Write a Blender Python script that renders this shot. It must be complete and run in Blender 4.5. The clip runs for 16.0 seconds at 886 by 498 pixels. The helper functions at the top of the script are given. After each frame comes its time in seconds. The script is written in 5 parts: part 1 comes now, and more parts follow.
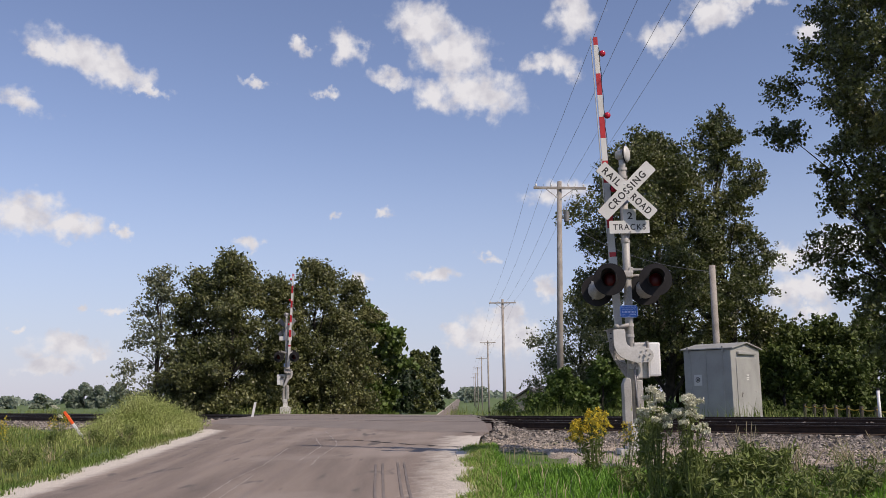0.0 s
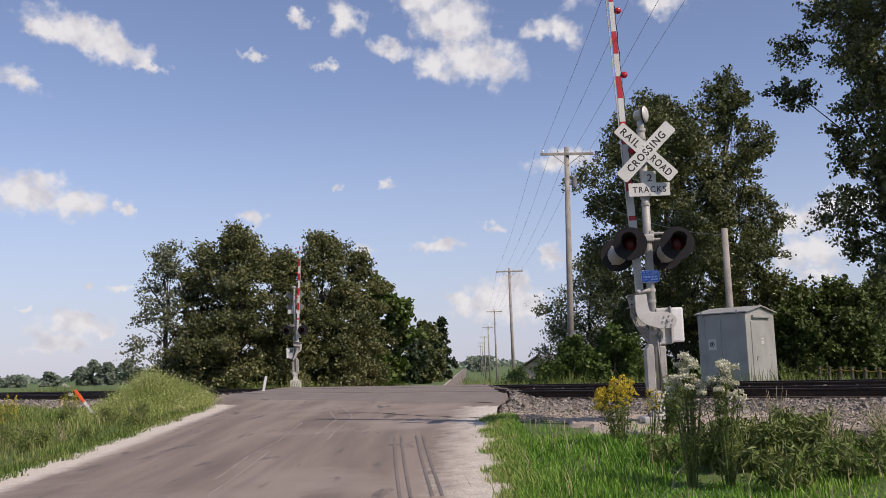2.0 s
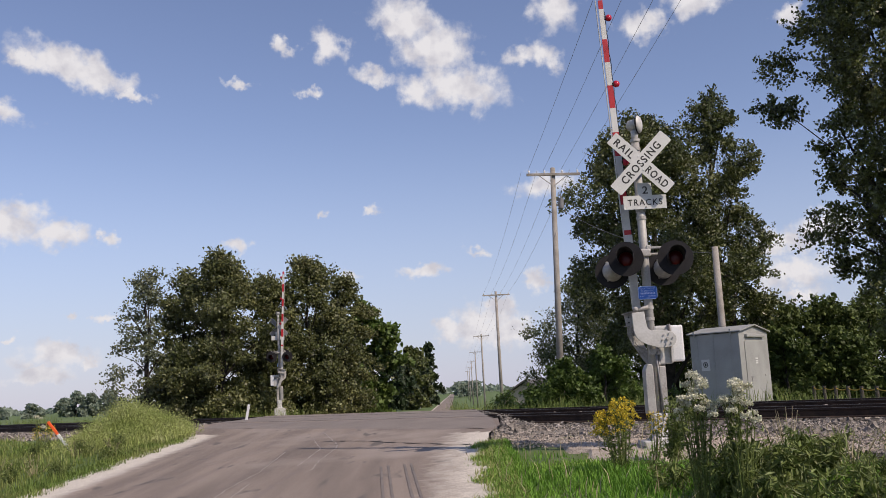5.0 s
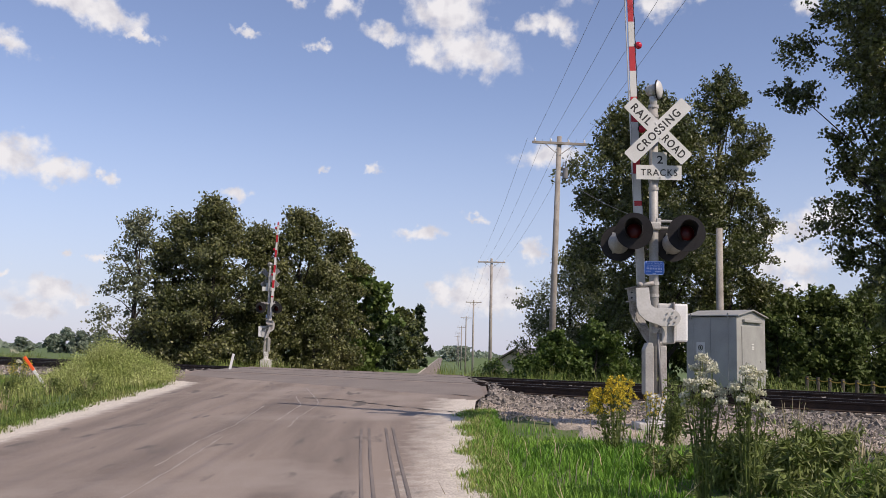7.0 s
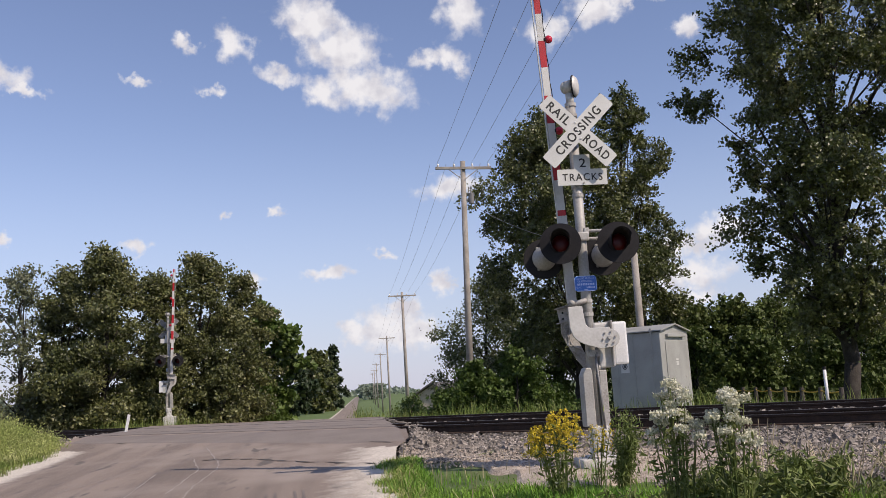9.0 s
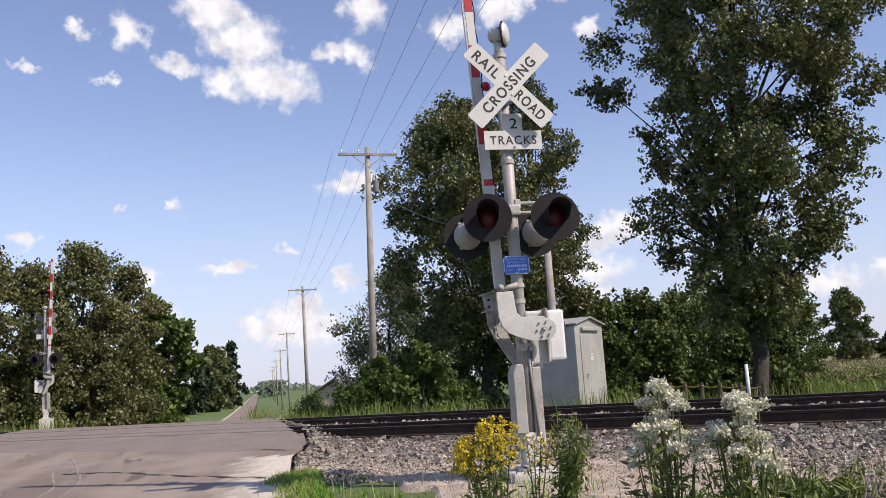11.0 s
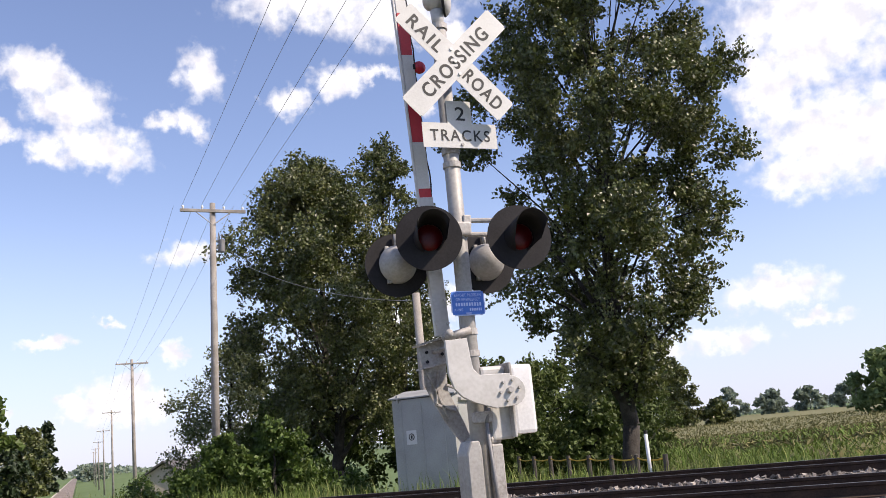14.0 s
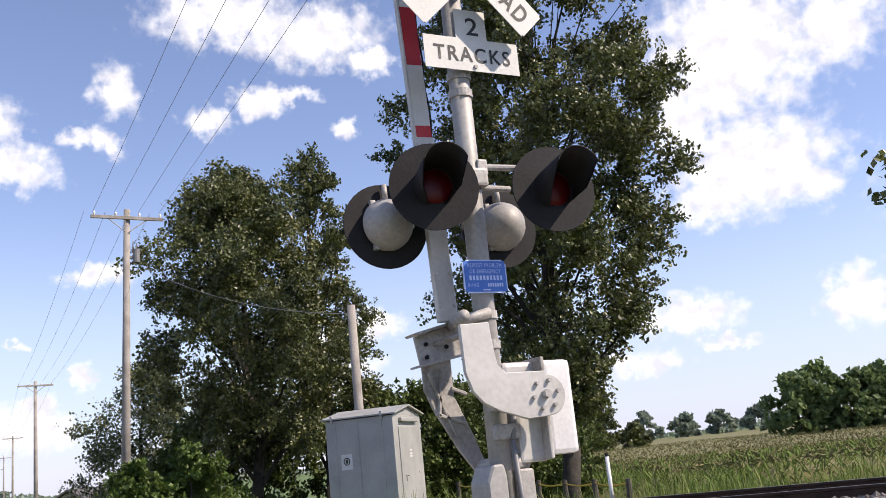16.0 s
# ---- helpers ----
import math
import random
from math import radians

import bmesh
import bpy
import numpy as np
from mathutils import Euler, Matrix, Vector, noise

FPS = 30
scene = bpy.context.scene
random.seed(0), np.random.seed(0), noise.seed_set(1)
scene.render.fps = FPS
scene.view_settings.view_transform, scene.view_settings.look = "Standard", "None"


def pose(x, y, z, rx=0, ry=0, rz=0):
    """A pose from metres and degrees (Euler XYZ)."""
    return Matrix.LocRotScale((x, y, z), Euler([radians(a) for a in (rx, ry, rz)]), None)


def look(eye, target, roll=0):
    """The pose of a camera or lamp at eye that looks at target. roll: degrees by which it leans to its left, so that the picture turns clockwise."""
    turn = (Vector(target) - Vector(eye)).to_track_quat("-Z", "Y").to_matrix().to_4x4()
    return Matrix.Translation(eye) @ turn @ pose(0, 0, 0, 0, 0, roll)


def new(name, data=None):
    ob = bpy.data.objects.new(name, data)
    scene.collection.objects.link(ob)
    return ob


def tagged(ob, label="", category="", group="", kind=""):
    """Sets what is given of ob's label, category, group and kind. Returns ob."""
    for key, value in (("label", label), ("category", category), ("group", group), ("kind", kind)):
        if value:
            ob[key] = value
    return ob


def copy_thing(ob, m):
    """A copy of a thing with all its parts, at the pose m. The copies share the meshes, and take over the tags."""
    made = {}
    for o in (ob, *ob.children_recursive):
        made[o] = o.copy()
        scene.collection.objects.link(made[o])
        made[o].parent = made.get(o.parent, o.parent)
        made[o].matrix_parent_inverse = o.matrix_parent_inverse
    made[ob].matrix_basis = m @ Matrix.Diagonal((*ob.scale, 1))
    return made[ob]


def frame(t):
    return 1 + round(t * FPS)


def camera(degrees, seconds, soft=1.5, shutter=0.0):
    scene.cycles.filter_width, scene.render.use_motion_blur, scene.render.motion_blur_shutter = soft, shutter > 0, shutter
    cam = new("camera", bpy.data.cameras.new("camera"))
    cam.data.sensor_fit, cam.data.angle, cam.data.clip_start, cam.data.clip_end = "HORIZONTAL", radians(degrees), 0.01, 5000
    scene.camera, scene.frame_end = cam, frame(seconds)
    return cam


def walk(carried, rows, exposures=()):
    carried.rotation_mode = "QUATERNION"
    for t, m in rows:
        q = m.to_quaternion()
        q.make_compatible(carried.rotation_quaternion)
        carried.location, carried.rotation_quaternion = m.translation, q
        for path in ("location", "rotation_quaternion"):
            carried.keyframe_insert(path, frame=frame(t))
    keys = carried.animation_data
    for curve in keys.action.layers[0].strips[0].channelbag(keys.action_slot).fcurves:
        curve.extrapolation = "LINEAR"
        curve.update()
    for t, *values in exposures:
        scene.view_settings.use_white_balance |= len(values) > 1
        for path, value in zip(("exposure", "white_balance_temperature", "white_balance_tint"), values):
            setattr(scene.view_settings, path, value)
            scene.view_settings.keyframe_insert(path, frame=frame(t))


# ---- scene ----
cam = camera(50.7, 16.0, 0.85)
PATH = [
    (0, (0.709, -0.526, 2.08), (0.692, 1.45, 2.391), -0.8),
    (0.5, (0.613, -0.485, 2.091), (0.558, 1.491, 2.393), -0.8),
    (1, (0.516, -0.355, 2.113), (0.422, 1.619, 2.418), -0.5),
    (1.5, (0.444, -0.269, 2.081), (0.379, 1.711, 2.353), -1.2),
    (2, (0.515, -0.109, 2.105), (0.488, 1.875, 2.353), -2.0),
    (2.5, (0.542, 0.059, 2.111), (0.536, 2.035, 2.418), -2.4),
    (3, (0.448, 0.206, 2.116), (0.447, 2.183, 2.417), -2.4),
    (5.3, (0.474, 0.705, 2.083), (0.481, 2.683, 2.383), -2.9),
    (5.5, (0.428, 0.758, 2.087), (0.46, 2.738, 2.37), -2.2),
    (6, (0.343, 0.901, 2.11), (0.416, 2.882, 2.375), -2.2),
    (6.5, (0.415, 1.115, 2.097), (0.474, 3.1, 2.333), -1.7),
    (7, (0.465, 1.4, 2.099), (0.476, 3.387, 2.323), 1.3),
    (7.5, (0.408, 1.779, 2.137), (0.436, 3.761, 2.404), -0.4),
    (8, (0.538, 2.375, 2.146), (0.657, 4.348, 2.45), -2.5),
    (8.2, (0.539, 2.544, 2.172), (0.698, 4.512, 2.489), -2.7),
    (10.5, (0.59, 4.546, 2.209), (0.851, 6.514, 2.446), -4.3),
    (11, (0.71, 5.156, 2.249), (1.123, 7.094, 2.521), -3.9),
    (11.5, (0.688, 5.594, 2.269), (1.258, 7.495, 2.517), -4.3),
    (12, (0.718, 6.124, 2.279), (1.333, 8.008, 2.548), -4.4),
    (12.5, (0.63, 6.644, 2.292), (1.265, 8.522, 2.561), -4.4),
    (13, (0.678, 7.233, 2.317), (1.401, 9.075, 2.605), -5.1),
    (13.5, (0.679, 7.773, 2.342), (1.403, 9.601, 2.71), -4.8),
    (14, (0.632, 8.242, 2.373), (1.38, 10.054, 2.771), -5.4),
    (14.5, (0.714, 8.798, 2.412), (1.562, 10.569, 2.791), -5.9),
    (15, (0.711, 9.327, 2.435), (1.589, 11.077, 2.844), -7.3),
    (15.5, (0.826, 9.86, 2.42), (1.772, 11.58, 2.806), -6.5),
    (16, (0.904, 10.4, 2.416), (1.808, 12.131, 2.847), -5.8),
]
walk(cam, [(t, look(eye, target, roll)) for t, eye, target, roll in PATH],
     [(0, -0.32, 6900, 19), (6, -0.30, 6900, 19), (7.5, -0.16, 6900, 19), (8.2, -0.2, 6900, 19), (11, 0.05, 6900, 19), (12.5, 0.31, 6900, 19), (16, 0.32, 6900, 19)])

# ---- world, sun, exposure ----
SUN_AZ, SUN_EL = 130.0, 43.0          # degrees from +y towards +x, and above the horizon
world = bpy.data.worlds.new("world")
scene.world = world
world.use_nodes = True
WT = world.node_tree
WT.nodes.clear()


def wnode(kind, **kw):
    n = WT.nodes.new(kind)
    for k, v in kw.items():
        n.inputs[int(k[1:])].default_value = v
    return n


def wmath(op, a, b=None):
    n = WT.nodes.new("ShaderNodeMath")
    n.operation = op
    for i, v in enumerate((a, b)):
        if v is None:
            continue
        if isinstance(v, (int, float)):
            n.inputs[i].default_value = v
        else:
            WT.links.new(v, n.inputs[i])
    return n.outputs[0]


def wvec(op, a, b):
    n = WT.nodes.new("ShaderNodeVectorMath")
    n.operation = op
    for i, v in enumerate((a, b)):
        if v is None:
            continue
        if isinstance(v, tuple):
            n.inputs[i].default_value = v
        else:
            WT.links.new(v, n.inputs[i])
    return n.outputs["Value"] if op == "LENGTH" else n.outputs[0]


sky = WT.nodes.new("ShaderNodeTexSky")
sky.sky_type = "NISHITA"
sky.sun_disc = False
sky.sun_elevation, sky.sun_rotation = radians(SUN_EL), radians(SUN_AZ)
sky.air_density, sky.dust_density, sky.ozone_density = 1.0, 0.2, 2.2
co = WT.nodes.new("ShaderNodeTexCoord").outputs["Generated"]
sep = WT.nodes.new("ShaderNodeSeparateXYZ")
WT.links.new(co, sep.inputs[0])
az = wmath("MULTIPLY", wmath("ARCTAN2", sep.outputs[0], sep.outputs[1]), 57.2958)
el = wmath("MULTIPLY", wmath("ARCSINE", sep.outputs[2]), 57.2958)
comb = WT.nodes.new("ShaderNodeCombineXYZ")
WT.links.new(az, comb.inputs[0])
WT.links.new(el, comb.inputs[1])


def wnoise(scale, detail, rough):
    n = WT.nodes.new("ShaderNodeTexNoise")
    n.inputs["Scale"].default_value, n.inputs["Detail"].default_value, n.inputs["Roughness"].default_value = scale, detail, rough
    WT.links.new(comb.outputs[0], n.inputs["Vector"])
    return n


warp = wnoise(0.6, 4.0, 0.6)
centred = wvec("SUBTRACT", warp.outputs["Color"], (0.5, 0.5, 0.5))
small = wvec("SUBTRACT", wnoise(1.5, 3.0, 0.5).outputs["Color"], (0.5, 0.5, 0.5))
place = wvec("ADD", wvec("ADD", comb.outputs[0], wvec("MULTIPLY", centred, (2.9, 2.0, 0))), wvec("MULTIPLY", small, (1.1, .9, 0)))
tilted = WT.nodes.new("ShaderNodeVectorMath")          # the higher clouds lean with the wind
tilted.operation = "DOT_PRODUCT"
WT.links.new(place, tilted.inputs[0])
tilted.inputs[1].default_value = (0.18, 1.0, 0)
leaning = WT.nodes.new("ShaderNodeCombineXYZ")
psep = WT.nodes.new("ShaderNodeSeparateXYZ")
WT.links.new(place, psep.inputs[0])
WT.links.new(psep.outputs[0], leaning.inputs[0])
WT.links.new(tilted.outputs["Value"], leaning.inputs[1])
# cumulus: bearing, height, half width, half height in degrees, fullness
CLOUDS_WEST = ((-22.2, 19.5, 3.0, 1.0, 1), (-20.2, 18.9, 1.9, .9, 1), (-18.5, 18.0, 1.1, .4, .8), (-24.4, 19.6, .9, .5, .8), (-25.7, 16.6, 1.6, .7, .7),
               (-24.9, 10.5, 2.1, 1.1, 1.1), (-22.4, 9.8, 1.8, .7, 1.1), (-19.7, 9.7, .6, .5, .6), (-12.2, 18.9, 1.2, .35, .5), (-7.7, 18.3, .9, .4, .5),
               (-9.3, 21.0, .8, .6, .7), (-6.5, 21.1, 1.2, .9, .8), (-12.4, 9.1, .7, .5, .9), (-7.1, 11.1, .6, .3, .4), (-22.4, 2.9, 1.8, .8, 1.1), (-21.8, 3.4, .8, .6, 1),
               (-23.2, 1.9, 1.7, .4, .9), (-25.1, 4.4, .6, .25, .7), (-21.6, 5.4, .5, .25, .5), (-20.0, 5.2, .8, .25, .5), (-20.7, 2.5, .5, .4, .8))
CLOUDS_MID = ((-1.3, 22.2, 2.1, 1.3, 1.05), (.3, 20.7, 2.0, 1.5, 1.15), (-3.4, 19.3, 1.6, .6, .6), (1.7, 18.4, 2.5, 1.2, 1.2), (-1.0, 18.5, 1.5, .9, .8), (5.7, 19.8, 1.2, .8, .65),
              (7.1, 19.8, 1.3, .9, .6), (8.0, 22.7, 1.6, 1.6, .8), (-1.1, 7.4, 1.4, .42, 1), (-4.1, 11.1, .9, .4, .4), (2.2, 8.3, 1.1, .3, .4), (-5.8, 6.9, .7, .5, .9), (-4.8, 4.8, .9, .6, .9),
              (-3.8, 3.6, .8, .5, .7), (.4, 3.7, 1.0, .7, 1.1), (2.3, 3.9, 1.8, 1.2, 1.2), (4.1, 3.4, 1.3, 1.0, 1.1), (3.6, 4.9, .8, .7, 1), (5.9, 6.4, .7, .8, .9), (7.0, 12.1, 1.9, .8, .9))
CLOUDS_EAST = ((13.6, 20.9, 1.3, .9, .9), (16.8, 22.0, 1.7, 1.0, .95), (19.1, 22.4, 1.6, .5, .8), (20.6, 7.6, 1.5, .7, 1.1), (23.0, 8.2, 1.7, .8, 1.1), (20.7, 5.8, 2.0, .9, 1.15), (20.8, 4.4, 1.6, .4, .9),
               (14.9, 26.9, 4.5, 1.5, 1.1), (20.5, 25.8, 4.0, 1.6, 1.1), (23.7, 24.1, 1.8, .9, .9), (22.1, 20.1, .9, .6, .9))
CLOUDS_FAR_EAST = ((46.6, 21.4, 4.8, 3.8, 1.15), (47.0, 14.9, 4.3, 2.5, 1.2), (44.5, 13.3, 2.5, 1.5, 1.1), (50.1, 13.3, 1.5, 1.2, 1), (43.4, 17.9, 2.1, 2.5, 1), (52.5, 21.5, 3.5, 2.5, .8),
                   (41.9, 6.6, 2.9, 1.1, 1), (51.4, 6.5, 1.8, 1.5, 1.05), (43.9, 4.9, 1.7, .5, .8), (38.5, 4.2, 2.8, .8, .7), (34, 4, 3, .9, .7), (62, 12, 7, 4, .9))
dens = None
for a, e, w, h, f in CLOUDS_WEST + CLOUDS_MID + CLOUDS_EAST + CLOUDS_FAR_EAST:
    q = wvec("MULTIPLY", wvec("SUBTRACT", leaning.outputs[0], (a, e + .18 * a, 0)) if e > 14 and a < 3 else wvec("SUBTRACT", place, (a, e, 0)), (.88 / w, .88 / h, 0))
    d = wmath("SUBTRACT", 1.25 - 0.6 * (1 - f), wvec("LENGTH", q, None))
    dens = d if dens is None else wmath("MAXIMUM", dens, d)
# scattered clouds over the rest of the sky
wide = WT.nodes.new("ShaderNodeTexNoise")
wide.inputs["Scale"].default_value, wide.inputs["Detail"].default_value = 3.2, 5.0
WT.links.new(co, wide.inputs["Vector"])
away = WT.nodes.new("ShaderNodeMapRange")
away.inputs[1].default_value, away.inputs[2].default_value, away.inputs[3].default_value, away.inputs[4].default_value = 0.55, 0.8, 0.0, 1.2
WT.links.new(wide.outputs[0], away.inputs[0])
beyond = wmath("MAXIMUM", wmath("GREATER_THAN", wmath("ABSOLUTE", wmath("SUBTRACT", az, 13.0)), 55.0), wmath("GREATER_THAN", el, 34.0))
dens = wmath("MAXIMUM", dens, wmath("SUBTRACT", away.outputs[0], wmath("SUBTRACT", 3.0, wmath("MULTIPLY", beyond, 3.0))))
fine = wnoise(0.9, 4.0, 0.5)
dens = wmath("ADD", dens, wmath("MULTIPLY", wmath("SUBTRACT", fine.outputs[0], 0.5), 1.3))
cover = WT.nodes.new("ShaderNodeMapRange")
cover.interpolation_type = "SMOOTHSTEP"
cover.inputs[1].default_value, cover.inputs[2].default_value = 0.02, 0.92
WT.links.new(dens, cover.inputs[0])
# sunlit upper flanks and greyer bases: the billows compared with those a little below
lower = WT.nodes.new("ShaderNodeTexNoise")
lower.inputs["Scale"].default_value, lower.inputs["Detail"].default_value, lower.inputs["Roughness"].default_value = 0.75, 4.0, 0.5
WT.links.new(wvec("ADD", comb.outputs[0], (0.45, 0.75, 0)), lower.inputs["Vector"])
relief = wmath("SUBTRACT", wnoise(0.75, 4.0, 0.5).outputs[0], lower.outputs[0])
shade = WT.nodes.new("ShaderNodeMapRange")
shade.inputs[1].default_value, shade.inputs[2].default_value, shade.inputs[3].default_value, shade.inputs[4].default_value = -0.22, 0.10, 0.0, 1.0
WT.links.new(relief, shade.inputs[0])
tone = WT.nodes.new("ShaderNodeMix")
tone.data_type = "RGBA"
tone.inputs[6].default_value, tone.inputs[7].default_value = (0.74, 0.79, 0.87, 1), (0.97, 1.03, 1.07, 1)
WT.links.new(shade.outputs[0], tone.inputs[0])
bg_sky, bg_cloud, both, wout = (WT.nodes.new("ShaderNodeBackground"), WT.nodes.new("ShaderNodeBackground"), WT.nodes.new("ShaderNodeMixShader"), WT.nodes.new("ShaderNodeOutputWorld"))
bg_sky.inputs[1].default_value = 0.124
bg_cloud.inputs[1].default_value = 0.94
haze = WT.nodes.new("ShaderNodeMix")
haze.data_type, haze.blend_type = "RGBA", "MULTIPLY"
haze.inputs[0].default_value = 1.0
haze.inputs[7].default_value = (1.26, 1.19, 1.27, 1)
WT.links.new(sky.outputs[0], haze.inputs[6])
low_air = WT.nodes.new("ShaderNodeMapRange")
low_air.interpolation_type = "SMOOTHSTEP"
low_air.inputs[1].default_value, low_air.inputs[2].default_value, low_air.inputs[3].default_value, low_air.inputs[4].default_value = -2.0, 17.0, 0.78, 0.0
WT.links.new(el, low_air.inputs[0])
veil = WT.nodes.new("ShaderNodeMix")
veil.data_type = "RGBA"
veil.inputs[7].default_value = (3.9, 4.95, 7.0, 1)
WT.links.new(low_air.outputs[0], veil.inputs[0])
WT.links.new(haze.outputs[2], veil.inputs[6])
WT.links.new(veil.outputs[2], bg_sky.inputs[0])
WT.links.new(tone.outputs[2], bg_cloud.inputs[0])
WT.links.new(cover.outputs[0], both.inputs[0])
WT.links.new(bg_sky.outputs[0], both.inputs[1])
WT.links.new(bg_cloud.outputs[0], both.inputs[2])
WT.links.new(both.outputs[0], wout.inputs[0])

sun = new("sun", bpy.data.lights.new("sun", "SUN"))
sun.data.energy, sun.data.angle, sun.data.color = 5.0, radians(0.5), (1.0, 0.925, 0.78)
a, e = radians(SUN_AZ), radians(SUN_EL)
sun.matrix_world = look((0, 0, 50), (-50 * math.sin(a) * math.cos(e), -50 * math.cos(a) * math.cos(e), 50 - 50 * math.sin(e)))


# ---- materials ----
def material(name, colours, scale=4.0, rough=0.8, metal=0.0, bump=0.3, bump_scale=60.0, island=0.0, obj_random=0.0, translucent=0.0, spec=0.5, fine_mix=0.35):
    """Two or three colours over a large noise, a fine noise for grain and relief, and an optional change from piece to piece."""
    m = bpy.data.materials.new(name)
    m.use_nodes = True
    t = m.node_tree
    b = t.nodes["Principled BSDF"]
    tc = t.nodes.new("ShaderNodeTexCoord")
    big, small = t.nodes.new("ShaderNodeTexNoise"), t.nodes.new("ShaderNodeTexNoise")
    for n, sc, de in ((big, scale, 4.0), (small, bump_scale, 3.0)):
        n.inputs["Scale"].default_value, n.inputs["Detail"].default_value = sc, de
        t.links.new(tc.outputs["Object"], n.inputs["Vector"])
    mixed = t.nodes.new("ShaderNodeMath")
    mixed.operation = "MULTIPLY_ADD"
    mixed.inputs[1].default_value = fine_mix
    t.links.new(small.outputs[0], mixed.inputs[0])
    low = t.nodes.new("ShaderNodeMath")
    low.operation = "MULTIPLY"
    low.inputs[1].default_value = 1 - fine_mix
    t.links.new(big.outputs[0], low.inputs[0])
    t.links.new(low.outputs[0], mixed.inputs[2])
    ramp = t.nodes.new("ShaderNodeValToRGB")
    el_ = ramp.color_ramp.elements
    n = len(colours)
    el_[0].position, el_[1].position = 0.36, 0.64
    el_[0].color, el_[1].color = (*colours[0], 1), (*colours[-1], 1)
    if n == 3:
        e_ = el_.new(0.5)
        e_.color = (*colours[1], 1)
    t.links.new(mixed.outputs[0], ramp.inputs[0])
    out = ramp.outputs[0]
    if island or obj_random:
        src = t.nodes.new("ShaderNodeNewGeometry").outputs["Random Per Island"] if island else t.nodes.new("ShaderNodeObjectInfo").outputs["Random"]
        amount = island or obj_random
        r = t.nodes.new("ShaderNodeMapRange")
        r.inputs[3].default_value, r.inputs[4].default_value = 1 - amount, 1 + amount
        t.links.new(src, r.inputs[0])
        hsv = t.nodes.new("ShaderNodeHueSaturation")
        t.links.new(out, hsv.inputs["Color"])
        t.links.new(r.outputs[0], hsv.inputs["Value"])
        out = hsv.outputs[0]
    t.links.new(out, b.inputs["Base Color"])
    b.inputs["Roughness"].default_value, b.inputs["Metallic"].default_value = rough, metal
    b.inputs["Specular IOR Level"].default_value = spec
    if bump:
        bp = t.nodes.new("ShaderNodeBump")
        bp.inputs["Strength"].default_value, bp.inputs["Distance"].default_value = bump, 0.02
        t.links.new(small.outputs[0], bp.inputs["Height"])
        t.links.new(bp.outputs[0], b.inputs["Normal"])
    if translucent:
        tr, mx = t.nodes.new("ShaderNodeBsdfTranslucent"), t.nodes.new("ShaderNodeMixShader")
        t.links.new(out, tr.inputs[0])
        mx.inputs[0].default_value = translucent
        o = t.nodes["Material Output"]
        t.links.new(b.outputs[0], mx.inputs[1])
        t.links.new(tr.outputs[0], mx.inputs[2])
        t.links.new(mx.outputs[0], o.inputs[0])
    return m


def asphalt():
    """Worn asphalt: long streaks along the road, patches, grain, and pale stone where the edge crumbles."""
    m = bpy.data.materials.new("asphalt")
    m.use_nodes = True
    t = m.node_tree
    b = t.nodes["Principled BSDF"]
    tc = t.nodes.new("ShaderNodeTexCoord").outputs["Object"]

    def noise_at(scale, detail, stretch=(1, 1, 1)):
        mp, n = t.nodes.new("ShaderNodeMapping"), t.nodes.new("ShaderNodeTexNoise")
        mp.inputs["Scale"].default_value = stretch
        n.inputs["Scale"].default_value, n.inputs["Detail"].default_value = scale, detail
        t.links.new(tc, mp.inputs[0])
        t.links.new(mp.outputs[0], n.inputs["Vector"])
        return n.outputs[0]

    def mix(f, a_, b_):
        n = t.nodes.new("ShaderNodeMix")
        n.data_type = "RGBA"
        for k, v in ((0, f), (6, a_), (7, b_)):
            if isinstance(v, tuple):
                n.inputs[k].default_value = v
            else:
                t.links.new(v, n.inputs[k])
        return n.outputs[2]

    def remap(v, a_, b_):
        n = t.nodes.new("ShaderNodeMapRange")
        n.inputs[1].default_value, n.inputs[2].default_value = a_, b_
        t.links.new(v, n.inputs[0])
        return n.outputs[0]

    grain = noise_at(70, 3)
    c = mix(remap(noise_at(1.1, 5, (1.6, .12, 1)), .36, .66), (.16, .125, .103, 1), (.255, .202, .166, 1))
    c = mix(remap(noise_at(.55, 5), .52, .74), c, (.29, .24, .205, 1))
    c = mix(remap(grain, .56, .80), c, (.36, .325, .29, 1))
    c = mix(remap(noise_at(2.6, 6, (1, .3, 1)), .62, .70), c, (.12, .102, .09, 1))
    pale = mix(remap(noise_at(38, 3), .35, .65), (.42, .375, .32, 1), (.70, .64, .56, 1))
    at = t.nodes.new("ShaderNodeAttribute")
    at.attribute_name = "inside"
    add = t.nodes.new("ShaderNodeMath")
    add.operation = "ADD"
    t.links.new(at.outputs["Fac"], add.inputs[0])
    wob = t.nodes.new("ShaderNodeMath")
    wob.operation = "MULTIPLY"
    wob.inputs[1].default_value = .5
    t.links.new(noise_at(4.0, 6), wob.inputs[0])
    t.links.new(wob.outputs[0], add.inputs[1])
    c = mix(remap(add.outputs[0], .12, .5), pale, c)
    t.links.new(c, b.inputs["Base Color"])
    b.inputs["Roughness"].default_value = .9
    bp = t.nodes.new("ShaderNodeBump")
    bp.inputs["Strength"].default_value, bp.inputs["Distance"].default_value = .45, .012
    t.links.new(grain, bp.inputs["Height"])
    t.links.new(bp.outputs[0], b.inputs["Normal"])
    return m


